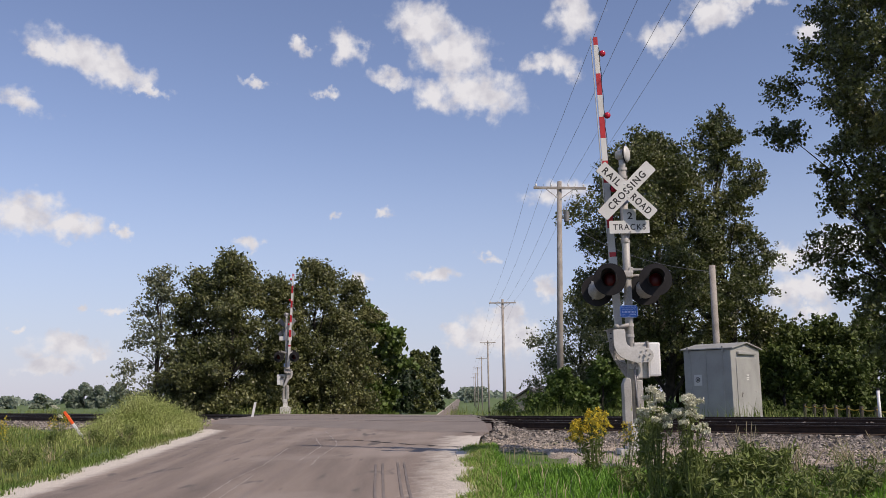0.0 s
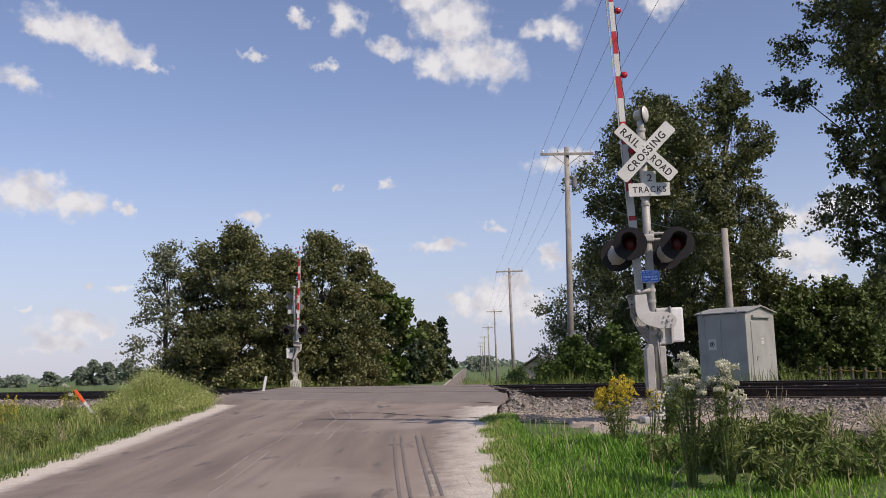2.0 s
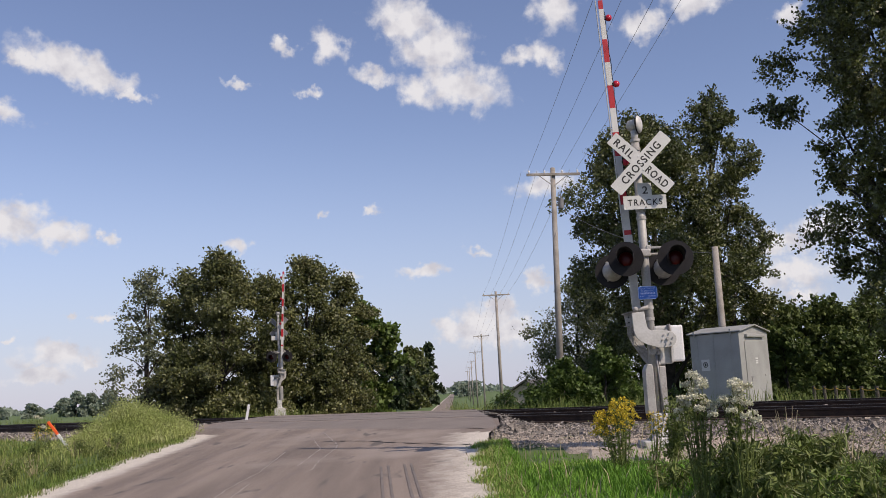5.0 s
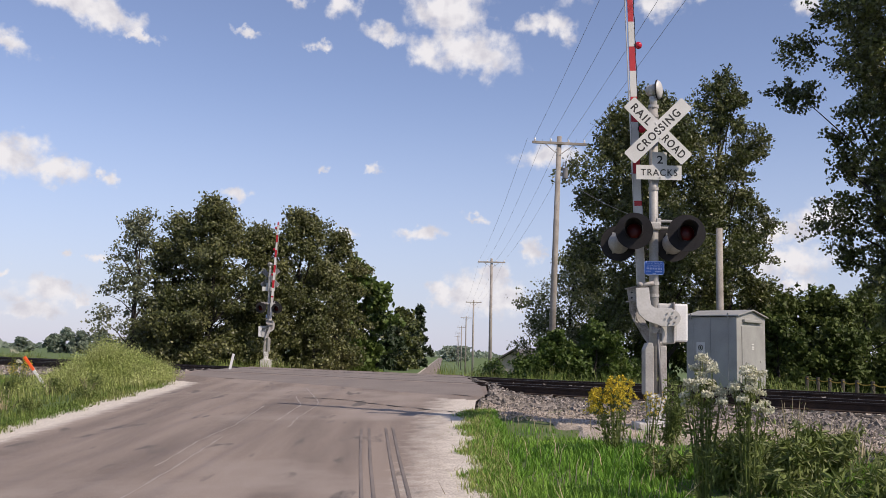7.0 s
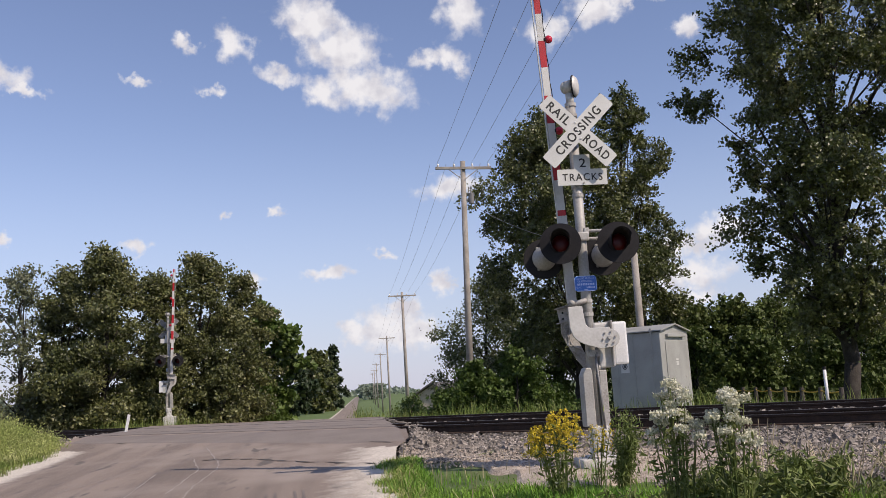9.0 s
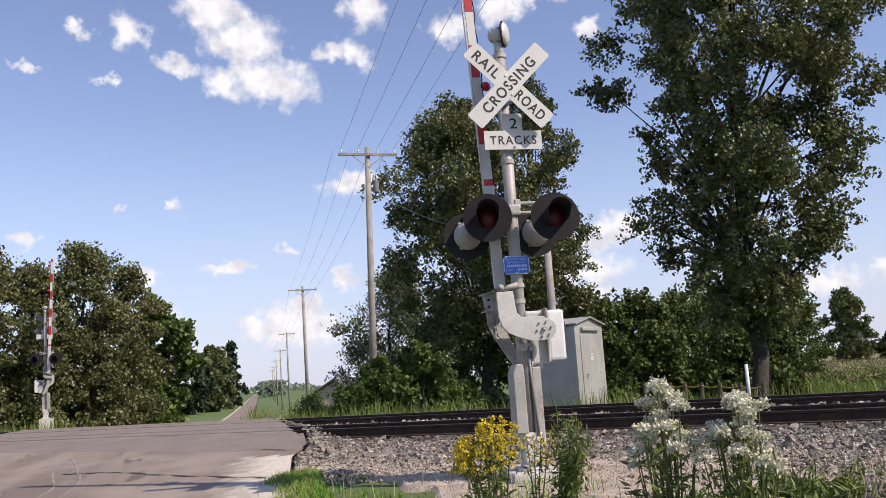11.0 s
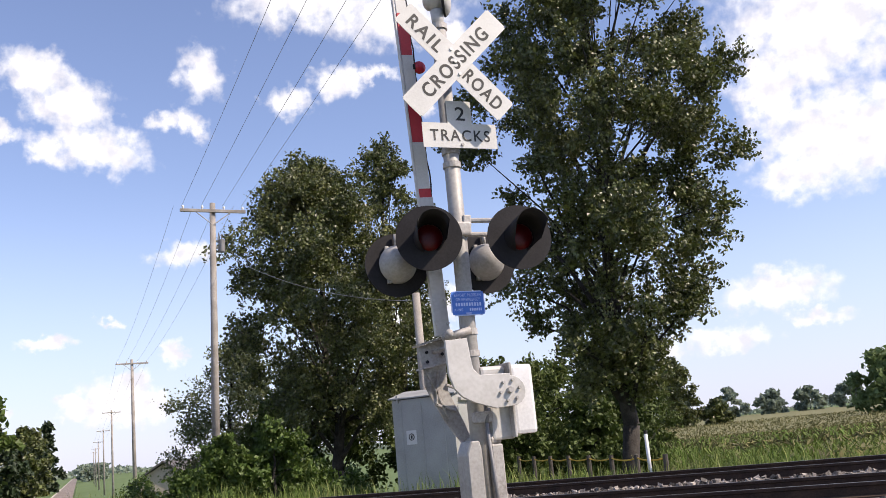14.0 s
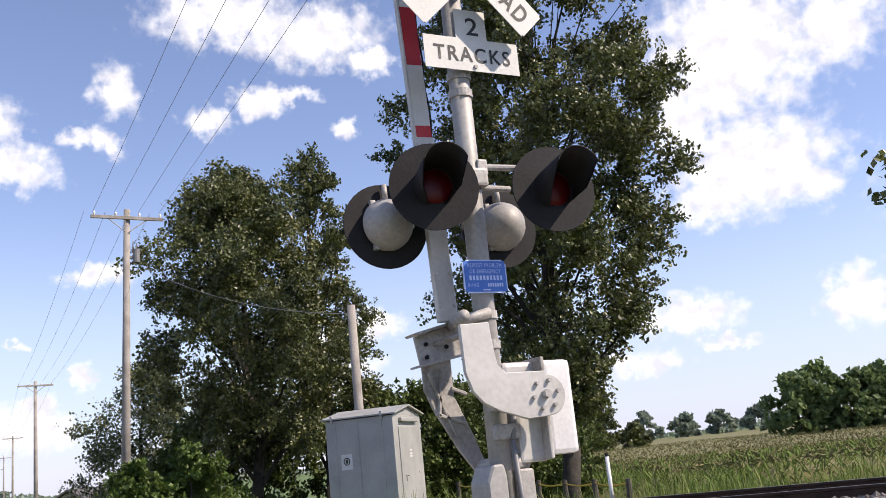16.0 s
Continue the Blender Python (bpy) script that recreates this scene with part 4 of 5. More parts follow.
# ---- equipment cabinet ----
def equipment_cabinet():
    c = thing("equipment_cabinet", (10.295, 32.0, 0.95), "grey sheet-metal railway equipment cabinet with a gabled roof", "cabinet")
    c.rotation_euler = (0, 0, radians(-42.9))
    # local x runs along the track, y away from it; the near corner is the origin
    L, W, H = 1.80, 2.20, 2.60
    bm = BM()
    box(bm, (-L / 2, W / 2, -.12), (L + .12, W + .12, .30), .01)
    part("plinth", bm, CONCRETE, c)
    bm = BM()
    box(bm, (-L / 2, W / 2, H / 2), (L, W, H), .012)
    part("body", bm, BOX_GREY, c)
    bm = BM()
    ridge = H + .24
    for y0, y1, z0, z1 in ((-.08, W / 2, H + .02, ridge), (W + .08, W / 2, H + .02, ridge)):
        vs = [bm.verts.new(p) for p in ((-L - .08, y0, z0), (.1, y0, z0), (.1, y1, z1), (-L - .08, y1, z1))]
        vs2 = [bm.verts.new((v.co.x, v.co.y, v.co.z + .035)) for v in vs]
        bm.faces.new(vs[::-1])
        bm.faces.new(vs2)
        for i in range(4):
            bm.faces.new((vs[i], vs[(i + 1) % 4], vs2[(i + 1) % 4], vs2[i]))
    bmesh.ops.recalc_face_normals(bm, faces=bm.faces[:])
    part("roof", bm, BOX_GREY, c)
    bm = BM()
    for x_ in (0.0, -L):
        f = bm.faces.new([bm.verts.new((x_, 0.0, H)), bm.verts.new((x_, W, H)), bm.verts.new((x_, W / 2, ridge - .02))])
        r = bmesh.ops.extrude_face_region(bm, geom=[f])
        bmesh.ops.translate(bm, verts=[g for g in r["geom"] if isinstance(g, bmesh.types.BMVert)], vec=(-.02 if x_ == 0 else .02, 0, 0))
    bmesh.ops.recalc_face_normals(bm, faces=bm.faces[:])
    part("gable", bm, BOX_GREY, c)
    bm = BM()
    for x_ in (-.32, -.95, -1.55):
        box(bm, (x_, -.008, H / 2), (.05, .016, H - .06), .004)
    part("wall_seam", bm, BOX_GREY, c)
    for x_ in (-.28, -L + .18):
        bm = BM()
        box(bm, (x_, -.03, H + .02), (.06, .06, .20), .008)
        part("lifting_lug", bm, BOX_GREY, c)
    bm = BM()
    box(bm, (.012, W * .52, H * .47), (.024, W * .72, H * .84), .008)
    door = part("cabinet_door", bm, BOX_GREY, c)
    bm = BM()
    box(bm, (.035, W * .30, H * .40), (.02, .06, .16), .006)
    tube(bm, (.04, W * .30, H * .42), (.10, W * .30, H * .42), .014, seg=8)
    tag_part(bm_object("door_handle", bm, SILVER_OLD), door)
    bm = BM()
    box(bm, (.03, W * .80, H * .44), (.02, .10, .05), .006)
    tag_part(bm_object("padlock_hasp", bm, SILVER_OLD), door)
    bm = BM()
    for zz in (.66, .625, .60):
        box(bm, (.026, W * .52, H * zz), (.006, .20, .045), 0)
    tag_part(bm_object("door_notice", bm, SIGN_WHITE), door, "small white printed labels")
    bm = BM()
    box(bm, (.05, W * .50, H * .955), (.10, W * .62, .10), .02)
    part("rain_hood", bm, BOX_GREY, c)
    bm = BM()
    box(bm, (-1.28, -.006, H * .60), (.30, .012, .38), .004)
    plaq = part("warning_notice", bm, SIGN_WHITE, c, "white notice with a dark no-entry symbol")
    bm = BM()
    ring = [(-1.28 + .075 * math.sin(radians(q)), H * .605 + .085 * math.cos(radians(q))) for q in range(0, 361, 20)]
    for (x0, z0), (x1, z1) in zip(ring, ring[1:]):
        tube(bm, (x0, -.016, z0), (x1, -.016, z1), .012, seg=5)
    box(bm, (-1.28, -.015, H * .605), (.05, .008, .09))
    tag_part(bm_object("notice_symbol", bm, LETTER), plaq)
    return c


equipment_cabinet()

# ---- poles, wires, posts ----
def wires(bm, a, b, sag, r, n=14):
    """One sagging wire as a single swept skin."""
    a, b = Vector(a), Vector(b)
    d = (b - a).normalized()
    side = d.cross(Vector((0, 0, 1))).normalized()
    up = side.cross(d)
    rings = []
    for k in range(n + 1):
        t = k / n
        p = a.lerp(b, t) - Vector((0, 0, 4 * sag * t * (1 - t)))
        rings.append([bm.verts.new(p + side * r * math.cos(q * 1.2566) + up * r * math.sin(q * 1.2566)) for q in range(5)])
    for p_, q_ in zip(rings, rings[1:]):
        for k in range(5):
            bm.faces.new((p_[k], p_[(k + 1) % 5], q_[(k + 1) % 5], q_[k]))


def utility_pole(x, y, top, lean=0.0, foot=None):
    z0 = float(land_z(x, y)) - .05 if foot is None else foot
    h = top - z0
    p = thing("utility_pole", (x, y, z0), "weathered grey wooden utility pole with a timber crossarm", "utility pole", "poles along the road")
    p.rotation_euler = (0, radians(lean), 0)
    bm = BM()
    tube(bm, (0, 0, 0), (0, 0, h), .19, .12, 12)
    part("pole", bm, POLE_WOOD, p, "", True)
    bm = BM()
    box(bm, (0, -.16, h - .38), (2.75, .10, .13), .01)
    arm = part("crossarm", bm, POLE_WOOD, p)
    bm = BM()
    for q in (-1, 1):
        tube(bm, (q * .75, -.17, h - .42), (q * .06, -.15, h - .95), .022, seg=6)
    part("crossarm_brace", bm, SILVER_OLD, p)
    for q in (-1.25, -.45, .45, 1.25):
        bm = BM()
        tube(bm, (q, -.16, h - .32), (q, -.16, h - .22), .03, .055, 8)
        tube(bm, (q, -.16, h - .22), (q, -.16, h - .16), .055, .03, 8)
        tag_part(bm_object("insulator", bm, WHITE), arm)
    return p, h


POLES = ((6.0, -17.0, 13.2), (6.1, 47.8, 13.2), (5.9, 95.0, 11.8), (6.9, 164.0, 11.6), (7.7, 228.0, 11.4), (8.6, 300.0, 11.2), (9.6, 372.0, 11.0), (10.5, 440.0, 11.0))
for i, (x, y, top) in enumerate(POLES):
    p, h = utility_pole(x, y, top, 1.6 if i == 1 else 0)
    if i == 1:
        bm = BM()
        tube(bm, (.36, -.05, h - 2.15), (.36, -.05, h - 1.62), .14, seg=14)
        tube(bm, (.36, -.05, h - 1.62), (.36, -.05, h - 1.36), .035, .02, 8)
        tube(bm, (.20, -.05, h - 1.75), (.24, -.05, h - 1.30), .03, .02, 8)
        box(bm, (.16, -.03, h - 1.95), (.24, .10, .10), .01)
        part("transformer", bm, DULL_METAL, p, "small grey pole transformer")
for i in range(len(POLES) - 1):
    for q in (-1.25, -.45, .45, 1.25):
        bm = BM()
        (x0, y0, t0), (x1, y1, t1) = POLES[i], POLES[i + 1]
        l0, l1 = (.35 if i == 0 else 0), 0
        wires(bm, (x0 + q, y0 - .16, t0 - .17), (x1 + q + (.33 if i == 0 else 0), y1 - .16, t1 - .17), .55, .007)
        w = bm_object("overhead_wire", bm, WIRE)
        tagged(w, "thin dark overhead wire strung between poles", "wire", "overhead wires")
bm = BM()
wires(bm, (6.9, 47.7, 10.9), (10.85, 35.5, 6.7), .5, .010)
tagged(bm_object("service_wire", bm, WIRE), "thin service drop wire to the short pole", "wire")
stub = thing("short_pole", (10.82, 35.5, .2), "plain grey wooden service pole without a crossarm", "pole")
bm = BM()
tube(bm, (0, 0, 0), (0, 0, 6.75), .15, .12, 12)
part("pole", bm, POLE_WOOD, stub, "", True)

mark = thing("marker_post", (13.1, 27.2, .82), "slim white marker post with a black cap", "post")
bm = BM()
tube(bm, (0, 0, 0), (0, 0, 1.25), .044, seg=10)
part("post", bm, WHITE, mark, "", True)
bm = BM()
tube(bm, (0, 0, 1.25), (0, 0, 1.33), .046, .04, 10)
part("cap", bm, BLACK, mark)
lean = thing("leaning_post", (-6.95, 35.4, 1.24), "short white marker post leaning beside the track", "post")
lean.rotation_euler = (0, radians(11), 0)
bm = BM()
box(bm, (0, 0, .3), (.09, .04, .85), .008)
part("post", bm, WHITE, lean)
stake = thing("orange_stake", (-9.35, 25.2, 1.12), "leaning orange plastic marker stake with a white foot", "marker stake")
stake.rotation_euler = (0, radians(-38), 0)
bm = BM()
box(bm, (0, 0, .66), (.07, .03, .42), .006)
part("marker", bm, ORANGE, stake, "bright orange blade")
bm = BM()
box(bm, (0, 0, .18), (.07, .03, .54), .006)
part("foot", bm, WHITE, stake)

fence = thing("rope_fence", (14.3, 34.9, 0), "low row of grey wooden posts joined by a yellow rope", "fence")
FP = [(14.7 - 1.35 * k / 7, 37.4 - 10.5 * k / 7) for k in range(8)]
tops = []
for x, y in FP:
    bm = BM()
    z0 = float(land_z(x, y)) - .1
    x, y = x - 14.3, y - 34.9
    tube(bm, (x, y, z0), (x, y, 1.58), .07, .06, 9)
    part("fence_post", bm, ROPE_POST, fence)
    tops.append((x, y, 1.50))
for a_, b_ in zip(tops, tops[1:]):
    bm = BM()
    wires(bm, a_, b_, .06, .020, 8)
    part("rope", bm, YELLOW, fence)


# ---- house far down the road ----
def farmhouse(x, y, z, yaw, w, d, h, rise, label):
    hs = thing("farmhouse", (x, y, z), label, "house")
    hs.rotation_euler = (0, 0, radians(yaw))
    bm = BM()
    box(bm, (0, 0, h / 2), (w, d, h))
    part("wall", bm, SIDING, hs)
    for q in (-1, 1):
        bm = BM()
        bm.faces.new([bm.verts.new(p) for p in ((q * w / 2, -d / 2, h), (q * w / 2, d / 2, h), (q * w / 2, 0, h + rise))])
        part("gable", bm, SIDING, hs)
    bm = BM()
    for q in (-1, 1):
        vs = [bm.verts.new(p) for p in ((-w / 2 - .4, q * (d / 2 + .5), h - .3), (w / 2 + .4, q * (d / 2 + .5), h - .3), (w / 2 + .4, 0, h + rise + .12), (-w / 2 - .4, 0, h + rise + .12))]
        bm.faces.new(vs)
    r = bmesh.ops.extrude_face_region(bm, geom=bm.faces[:])
    bmesh.ops.translate(bm, verts=[g for g in r["geom"] if isinstance(g, bmesh.types.BMVert)], vec=(0, 0, .15))
    bmesh.ops.recalc_face_normals(bm, faces=bm.faces[:])
    part("roof", bm, ROOF, hs)
    for k in (-.28, .1, .36):
        bm = BM()
        box(bm, (k * w, -d / 2 - .02, h * .55), (1.0, .06, 1.2))
        part("window", bm, WINDOW_GLASS, hs)
    return hs


farmhouse(10.6, 104, -1.7, 64, 8, 6, 2.7, 1.6, "low tan house with a dark gabled roof behind shrubs")
farmhouse(418, 560, -1.8, 20, 16, 10, 5.0, 3.5, "small pale farm building among distant trees")


# ---- plants ----
def leaf_cloud(centres, sizes, rng, flat=0.0, wide=.36):
    """Four-cornered folded leaves at the given places."""
    n = len(centres)
    a = rng.normal(size=(n, 3))
    a[:, 2] -= 0.35
    a /= np.linalg.norm(a, axis=1)[:, None]
    b = rng.normal(size=(n, 3))
    b[:, 2] *= 1 - flat
    b -= (b * a).sum(1)[:, None] * a
    b /= np.linalg.norm(b, axis=1)[:, None] + 1e-9
    c = np.cross(a, b)
    s = sizes[:, None]
    v = np.stack([centres - a * s * .5, centres + b * s * wide + c * s * .08, centres + a * s * .5, centres - b * s * wide + c * s * .08], 1)
    return v.reshape(-1, 3), np.arange(4 * n).reshape(n, 4)


def tree(name, at, h, r, label, leaf, count, size, seed, category="tree", low=0.15, trunk=None, clumps=46, top=0.55, shape="round", lean=(0, 0), group="", tuft=1.0, spray=.26):
    """Trunk, limbs that end in clumps, and a crown of leaves gathered round those clumps."""
    rng = np.random.default_rng(seed)
    x, y = at[0], at[1]
    z0 = (float(land_z(x, y)) if len(at) < 3 else at[2]) - .1
    t = thing(name, (x, y, z0), label, category, group)
    tr = trunk or h * .018 + .05
    bm = BM()
    pts = [Vector((lean[0] * k ** 1.3 + rng.normal(0, .012) * h * (k > 0), lean[1] * k ** 1.3 + rng.normal(0, .012) * h * (k > 0), k * h * .9)) for k in np.linspace(0, 1, 8)]
    for i in range(7):
        tube(bm, pts[i], pts[i + 1], tr * (1 - .125 * i), tr * (1 - .125 * (i + 1)), 9, i == 0)
    part("trunk", bm, BARK, t, "", True)
    ends, rads = [], []
    bm = BM()
    for k in range(clumps):
        f = low + (1 - low) * ((k + rng.random()) / clumps)
        if shape == "conifer":
            w = r * (1 - f) ** .8 + .25
        elif shape == "column":
            w = r * min(1, (f - low + .08) / .2) * max(.22, 1 - ((f - .35) / .75) ** 2 if f > .35 else 1)
        elif shape == "vase":
            g = (f - low) / (1 - low)
            w = r * float(np.interp(g, (0, .1, .3, .5, .6, .8, .92, 1), (.35, .72, .92, 1, 1, 1, .75, .35)))
        else:
            g = (f - low) / (1 - low)
            w = r * max(.25, math.sin(math.pi * min(1, (.12 + .88 * g) ** (1.0 if g < top else 1.15))) ** .6)
        ang, out = rng.random() * 2 * math.pi + k * 2.4, rng.random() ** .4 * .95 + .05
        seg = min(6, int(f * .95 * 7))
        axis = pts[seg].lerp(pts[seg + 1], min(1, f * .95 * 7 - seg))
        cr = (.13 + .13 * rng.random()) * (r ** .75) * 1.45 * tuft * (.75 if shape == "conifer" else 1)
        w *= rng.uniform(.72, 1.0 if shape == "vase" else 1.12)
        wob = 1 + (.05 if shape == "vase" else .16) * math.sin(ang * 2 + seed) * math.cos(f * 9 + seed)
        e_ = Vector((axis.x + math.cos(ang) * max(.05, w - cr * .6) * out * wob, axis.y + math.sin(ang) * max(.05, w - cr * .6) * out * wob, f * h - cr * .3))
        ends.append(e_)
        rads.append(cr)
        if k % 3 == 0:
            s0 = max(1 if shape in ("round", "vase") and h > 15 else 0, seg - 1)
            root = pts[s0].lerp(pts[s0 + 1], rng.random())
            mid = root.lerp(e_, .5) + Vector((0, 0, -.03 * h if shape == "conifer" else .02 * h))
            lr = tr * (.46 if k % 9 == 0 else .24) * (1 - .6 * f)
            tube(bm, root, mid, lr, lr * .7, 5, False)
            tube(bm, mid, e_, lr * .7, lr * .25, 5, False)
    tagged(part("limb_spread", bm, BARK, t), kind="stuff")
    ends, rads = np.array([tuple(e_) for e_ in ends]), np.array(rads)
    pick = rng.choice(len(ends), count, p=rads ** 2 / (rads ** 2).sum())
    d = rng.normal(size=(count, 3))
    d /= np.linalg.norm(d, axis=1)[:, None]
    rad = rng.random(count) ** .45
    twigs = 30
    sprig = rng.integers(0, twigs, count)
    dirs = rng.normal(size=(len(ends), twigs, 3))
    dirs[..., 2] = np.abs(dirs[..., 2]) * 1.1 + .1 if shape == "column" else dirs[..., 2] + .2
    dirs /= np.linalg.norm(dirs, axis=2)[:, :, None]
    reach_ = rng.uniform(.5, 1.3, (len(ends), twigs))[pick, sprig]
    centres = ends[pick] + rads[pick][:, None] * (dirs[pick, sprig] * (reach_ * (.1 + 1.15 * rad))[:, None] + d * spray) * np.array((1.05, 1.05, .95))
    centres[:, 2] = np.maximum(centres[:, 2], .1)
    v, f = leaf_cloud(centres, size * (.6 + .8 * rng.random(count)), rng)
    crown = array_mesh("crown", v, f, leaf)
    tag_part(crown, t)
    return t


# cottonwoods beyond the tracks
tree("cottonwood_tree", (21.4, 41.6), 26.5, 6.6, "tall dark-leaved cottonwood with a heavy trunk beside the field", LEAF_DARK, 150000, .165, 11, low=.20, trunk=.38, clumps=160, tuft=.72, lean=(.6, -.4), shape="vase", spray=.22)
tree("cottonwood_tree", (14.0, 58.8), 19.9, 6.3, "broad cottonwood with glossy dark leaves behind the cabinet", LEAF_DARK, 105000, .175, 12, low=.25, trunk=.36, clumps=140, tuft=.80, spray=.22)
tree("cottonwood_tree", (18.7, 61.0), 22.0, 3.8, "tall narrow cottonwood with glossy dark leaves behind the cabinet", LEAF_DARK, 46000, .175, 13, low=.24, trunk=.34, clumps=80, tuft=.90, spray=.22)
# poplars left of the road
for (x, y, h, r, n, sd, lf, lo) in ((-15.9, 52.5, 8.8, 2.4, 3600, 21, LEAF_SPARSE, .05), (-14.2, 53.2, 8.6, 2.5, 10000, 22, LEAF_MID, .04), (-11.7, 51.8, 9.6, 3.1, 18000, 23, LEAF_MID, .03), (-9.9, 55.0, 8.8, 3.3, 16000, 24, LEAF_MID, .03), (-9.2, 53.5, 4.6, 2.2, 8000, 27, LEAF_MID, .03), (-13.4, 50.6, 4.2, 2.2, 8000, 28, LEAF_MID, .03), (-6.4, 54.5, 4.2, 1.6, 5000, 29, LEAF_MID, .03),
                                    (-7.7, 56.5, 10.2, 3.2, 18000, 25, LEAF_MID, .03), (-5.9, 59.5, 9.4, 2.4, 12000, 26, LEAF_MID, .03)):
    tree("poplar_tree", (x, y), h * .96, r, "sparse silvery young poplar at the end of the clump" if lf is LEAF_SPARSE else "bushy poplar with dull green leaves down to the ground", lf, int(n * 1.85), .155, sd, low=lo, clumps=72, shape="column", tuft=1.0, group="poplars by the tracks")
tree("maple_tree", (-5.6, 68.0), 8.4, 3.1, "rounded bright green maple by the road", LEAF_GREEN, 9000, .40, 31, low=.05, clumps=40)
tree("maple_tree", (-5.0, 62.5), 2.6, 1.5, "low bright green bush by the road", LEAF_GREEN, 4000, .35, 32, "bush", low=.03, clumps=24)
for x, y, h, r, sd in ((-28, 230, 15, 7, 30), (-22, 232, 16, 7, 33), (-14.5, 238, 17.5, 6.5, 34), (-9.6, 262, 17, 6, 35), (-8, 290, 17, 5.5, 39)):
    tree("broadleaf_tree", (x, y), h, r, "dark broadleaf tree in the grove down the road", NEEDLE if sd == 34 else LEAF_DARK, 6000, 1.0, sd, low=.03, clumps=44)
for x, y, h, r, sd in ((-5.2, 325, 21, 6.4, 36), (-9, 318, 18, 6, 37)):
    tree("conifer_tree", (x, y), h, r, "dark conifer at the end of the grove down the road", NEEDLE, 6000, 1.0, sd, low=.04, clumps=50, shape="conifer")
tree("field_edge_tree", (26.0, 25.5), 11.0, 3.3, "thin-leaved tree at the near edge of the corn", LEAF_DARK, 9000, .26, 14, low=.42, clumps=50)
# shrubs right of the road
tree("young_poplar", (10.7, 72.0), 11.2, 4.5, "open young poplar behind the utility pole", LEAF_OPEN, 32000, .17, 41, low=.05, clumps=80, tuft=1.05)
for x, y, h, r, n, sd in ((5.9, 43.4, 3.2, 1.5, 9000, 42), (7.6, 43.2, 3.9, 1.7, 12000, 43), (9.2, 44.6, 3.0, 1.4, 8000, 44), (5.0, 47.0, 2.4, 1.3, 5000, 45), (11.4, 46.4, 2.4, 1.4, 5000, 46), (4.4, 66, 2.4, 1.8, 2500, 47), (6.0, 88, 3.2, 2.2, 3000, 48)):
    tree("shrub", (x, y), h, r, "leafy green shrub at the foot of the trees", LEAF_GREEN, n, .17, sd, "shrub", low=.03, clumps=26, group="shrubs beyond the tracks")
# woods behind
k = 0
for x, y, h, r in ((12.5, 66, 7.0, 3.2), (17, 68, 8.0, 3.6), (22.5, 66, 8.5, 3.6), (26.5, 64, 8.2, 3.4), (30, 66, 8.6, 3.6), (34, 70, 8.6, 3.8), (38.5, 72, 10.2, 3.6), (43, 73, 10.4, 3.6), (24, 57, 5.5, 2.6), (28.5, 56, 5.5, 2.6), (47, 79, 10.6, 3.2), (33, 60, 6.2, 2.8), (23.8, 64, 8.0, 3.4), (20.0, 55, 5.8, 2.6)):
    tree("woodland_tree", (x, y), h, r, "dense green tree in the wood behind the tracks", LEAF_WOOD, 9000, .28, 50 + k, low=.02, clumps=40, group="wood behind the tracks")
    k += 1
tree("field_tree", (172, 251), 22.5, 8.0, "tall dark tree standing at the field edge", LEAF_DARK, 15000, .8, 70, low=.06, clumps=80)
tree("field_tree", (183, 245), 9.0, 6, "lower dark tree at the field edge", LEAF_DARK, 3000, 1.2, 71, low=.04, clumps=30)
k = 0
# haze over this line comes from the paled leaf colour
for x, y, h, r in ((378, 530, 18, 12), (400, 515, 20, 11), (425, 505, 16, 12), (446, 492, 17, 12), (470, 480, 18, 13), (505, 470, 23, 14), (545, 455, 12, 14), (590, 445, 12, 16), (640, 430, 13, 18), (330, 560, 15, 12)):
    tree("field_tree", (x, y), h, r, "green tree with haze painted into its leaf colour across the field", LEAF_HAZED, 1600, 3.0, 80 + k, low=.03, clumps=26, group="trees across the field")
    k += 1
for i in range(20):
    x, y = 172 + 5.2 * i, 170 - 4.6 * i + 3 * (i % 2)
    tree("copse_tree", (x, y), 15.5 + 1.6 * math.sin(i * 1.9) + .2 * i, 8.0, "dense green tree of the copse in the corn", LEAF_COPSE_HAZED, 2800, 1.45, 103 + i, low=.02, clumps=60, group="copse in the corn")
k = 0
# these too carry their haze in the leaf colour
for x, y, h, r in ((-280, 640, 9, 9), (-262, 650, 12, 8), (-238, 610, 15, 9), (-225, 600, 13, 9), (-208, 590, 14, 10), (-190, 590, 11, 9), (-330, 660, 7, 12), (-360, 670, 7, 14), (-395, 680, 7, 14), (-310, 655, 7, 12), (-172, 600, 9, 9)):
    tree("field_tree", (x, y), h, r, "distant tree beyond the green field", LEAF_HAZED, 1300, 3.0, 120 + k, low=.03, clumps=24, group="trees beyond the field")
    k += 1
# far woods round the horizon, paled by haze painted into the leaf colour
rng = np.random.default_rng(5)
n = 16000
ang = rng.uniform(-80, 85, n)
dist = rng.uniform(1250, 1500, n)
hh = rng.random(n) ** .8 * (5.5 + 2.5 * np.sin(ang * .9) + 2 * np.sin(ang * 2.7))
cen = np.stack([np.sin(np.radians(ang)) * dist, np.cos(np.radians(ang)) * dist, -1 + hh], -1)
v, f = leaf_cloud(cen, rng.uniform(4, 9, n), rng)
tagged(array_mesh("distant_woods", v, f, LEAF_HAZED), "low line of woods along the horizon with haze painted into its colour", "woods", kind="stuff")
rr = np.random.default_rng(6)
n = 2600
t_ = rr.random(n)
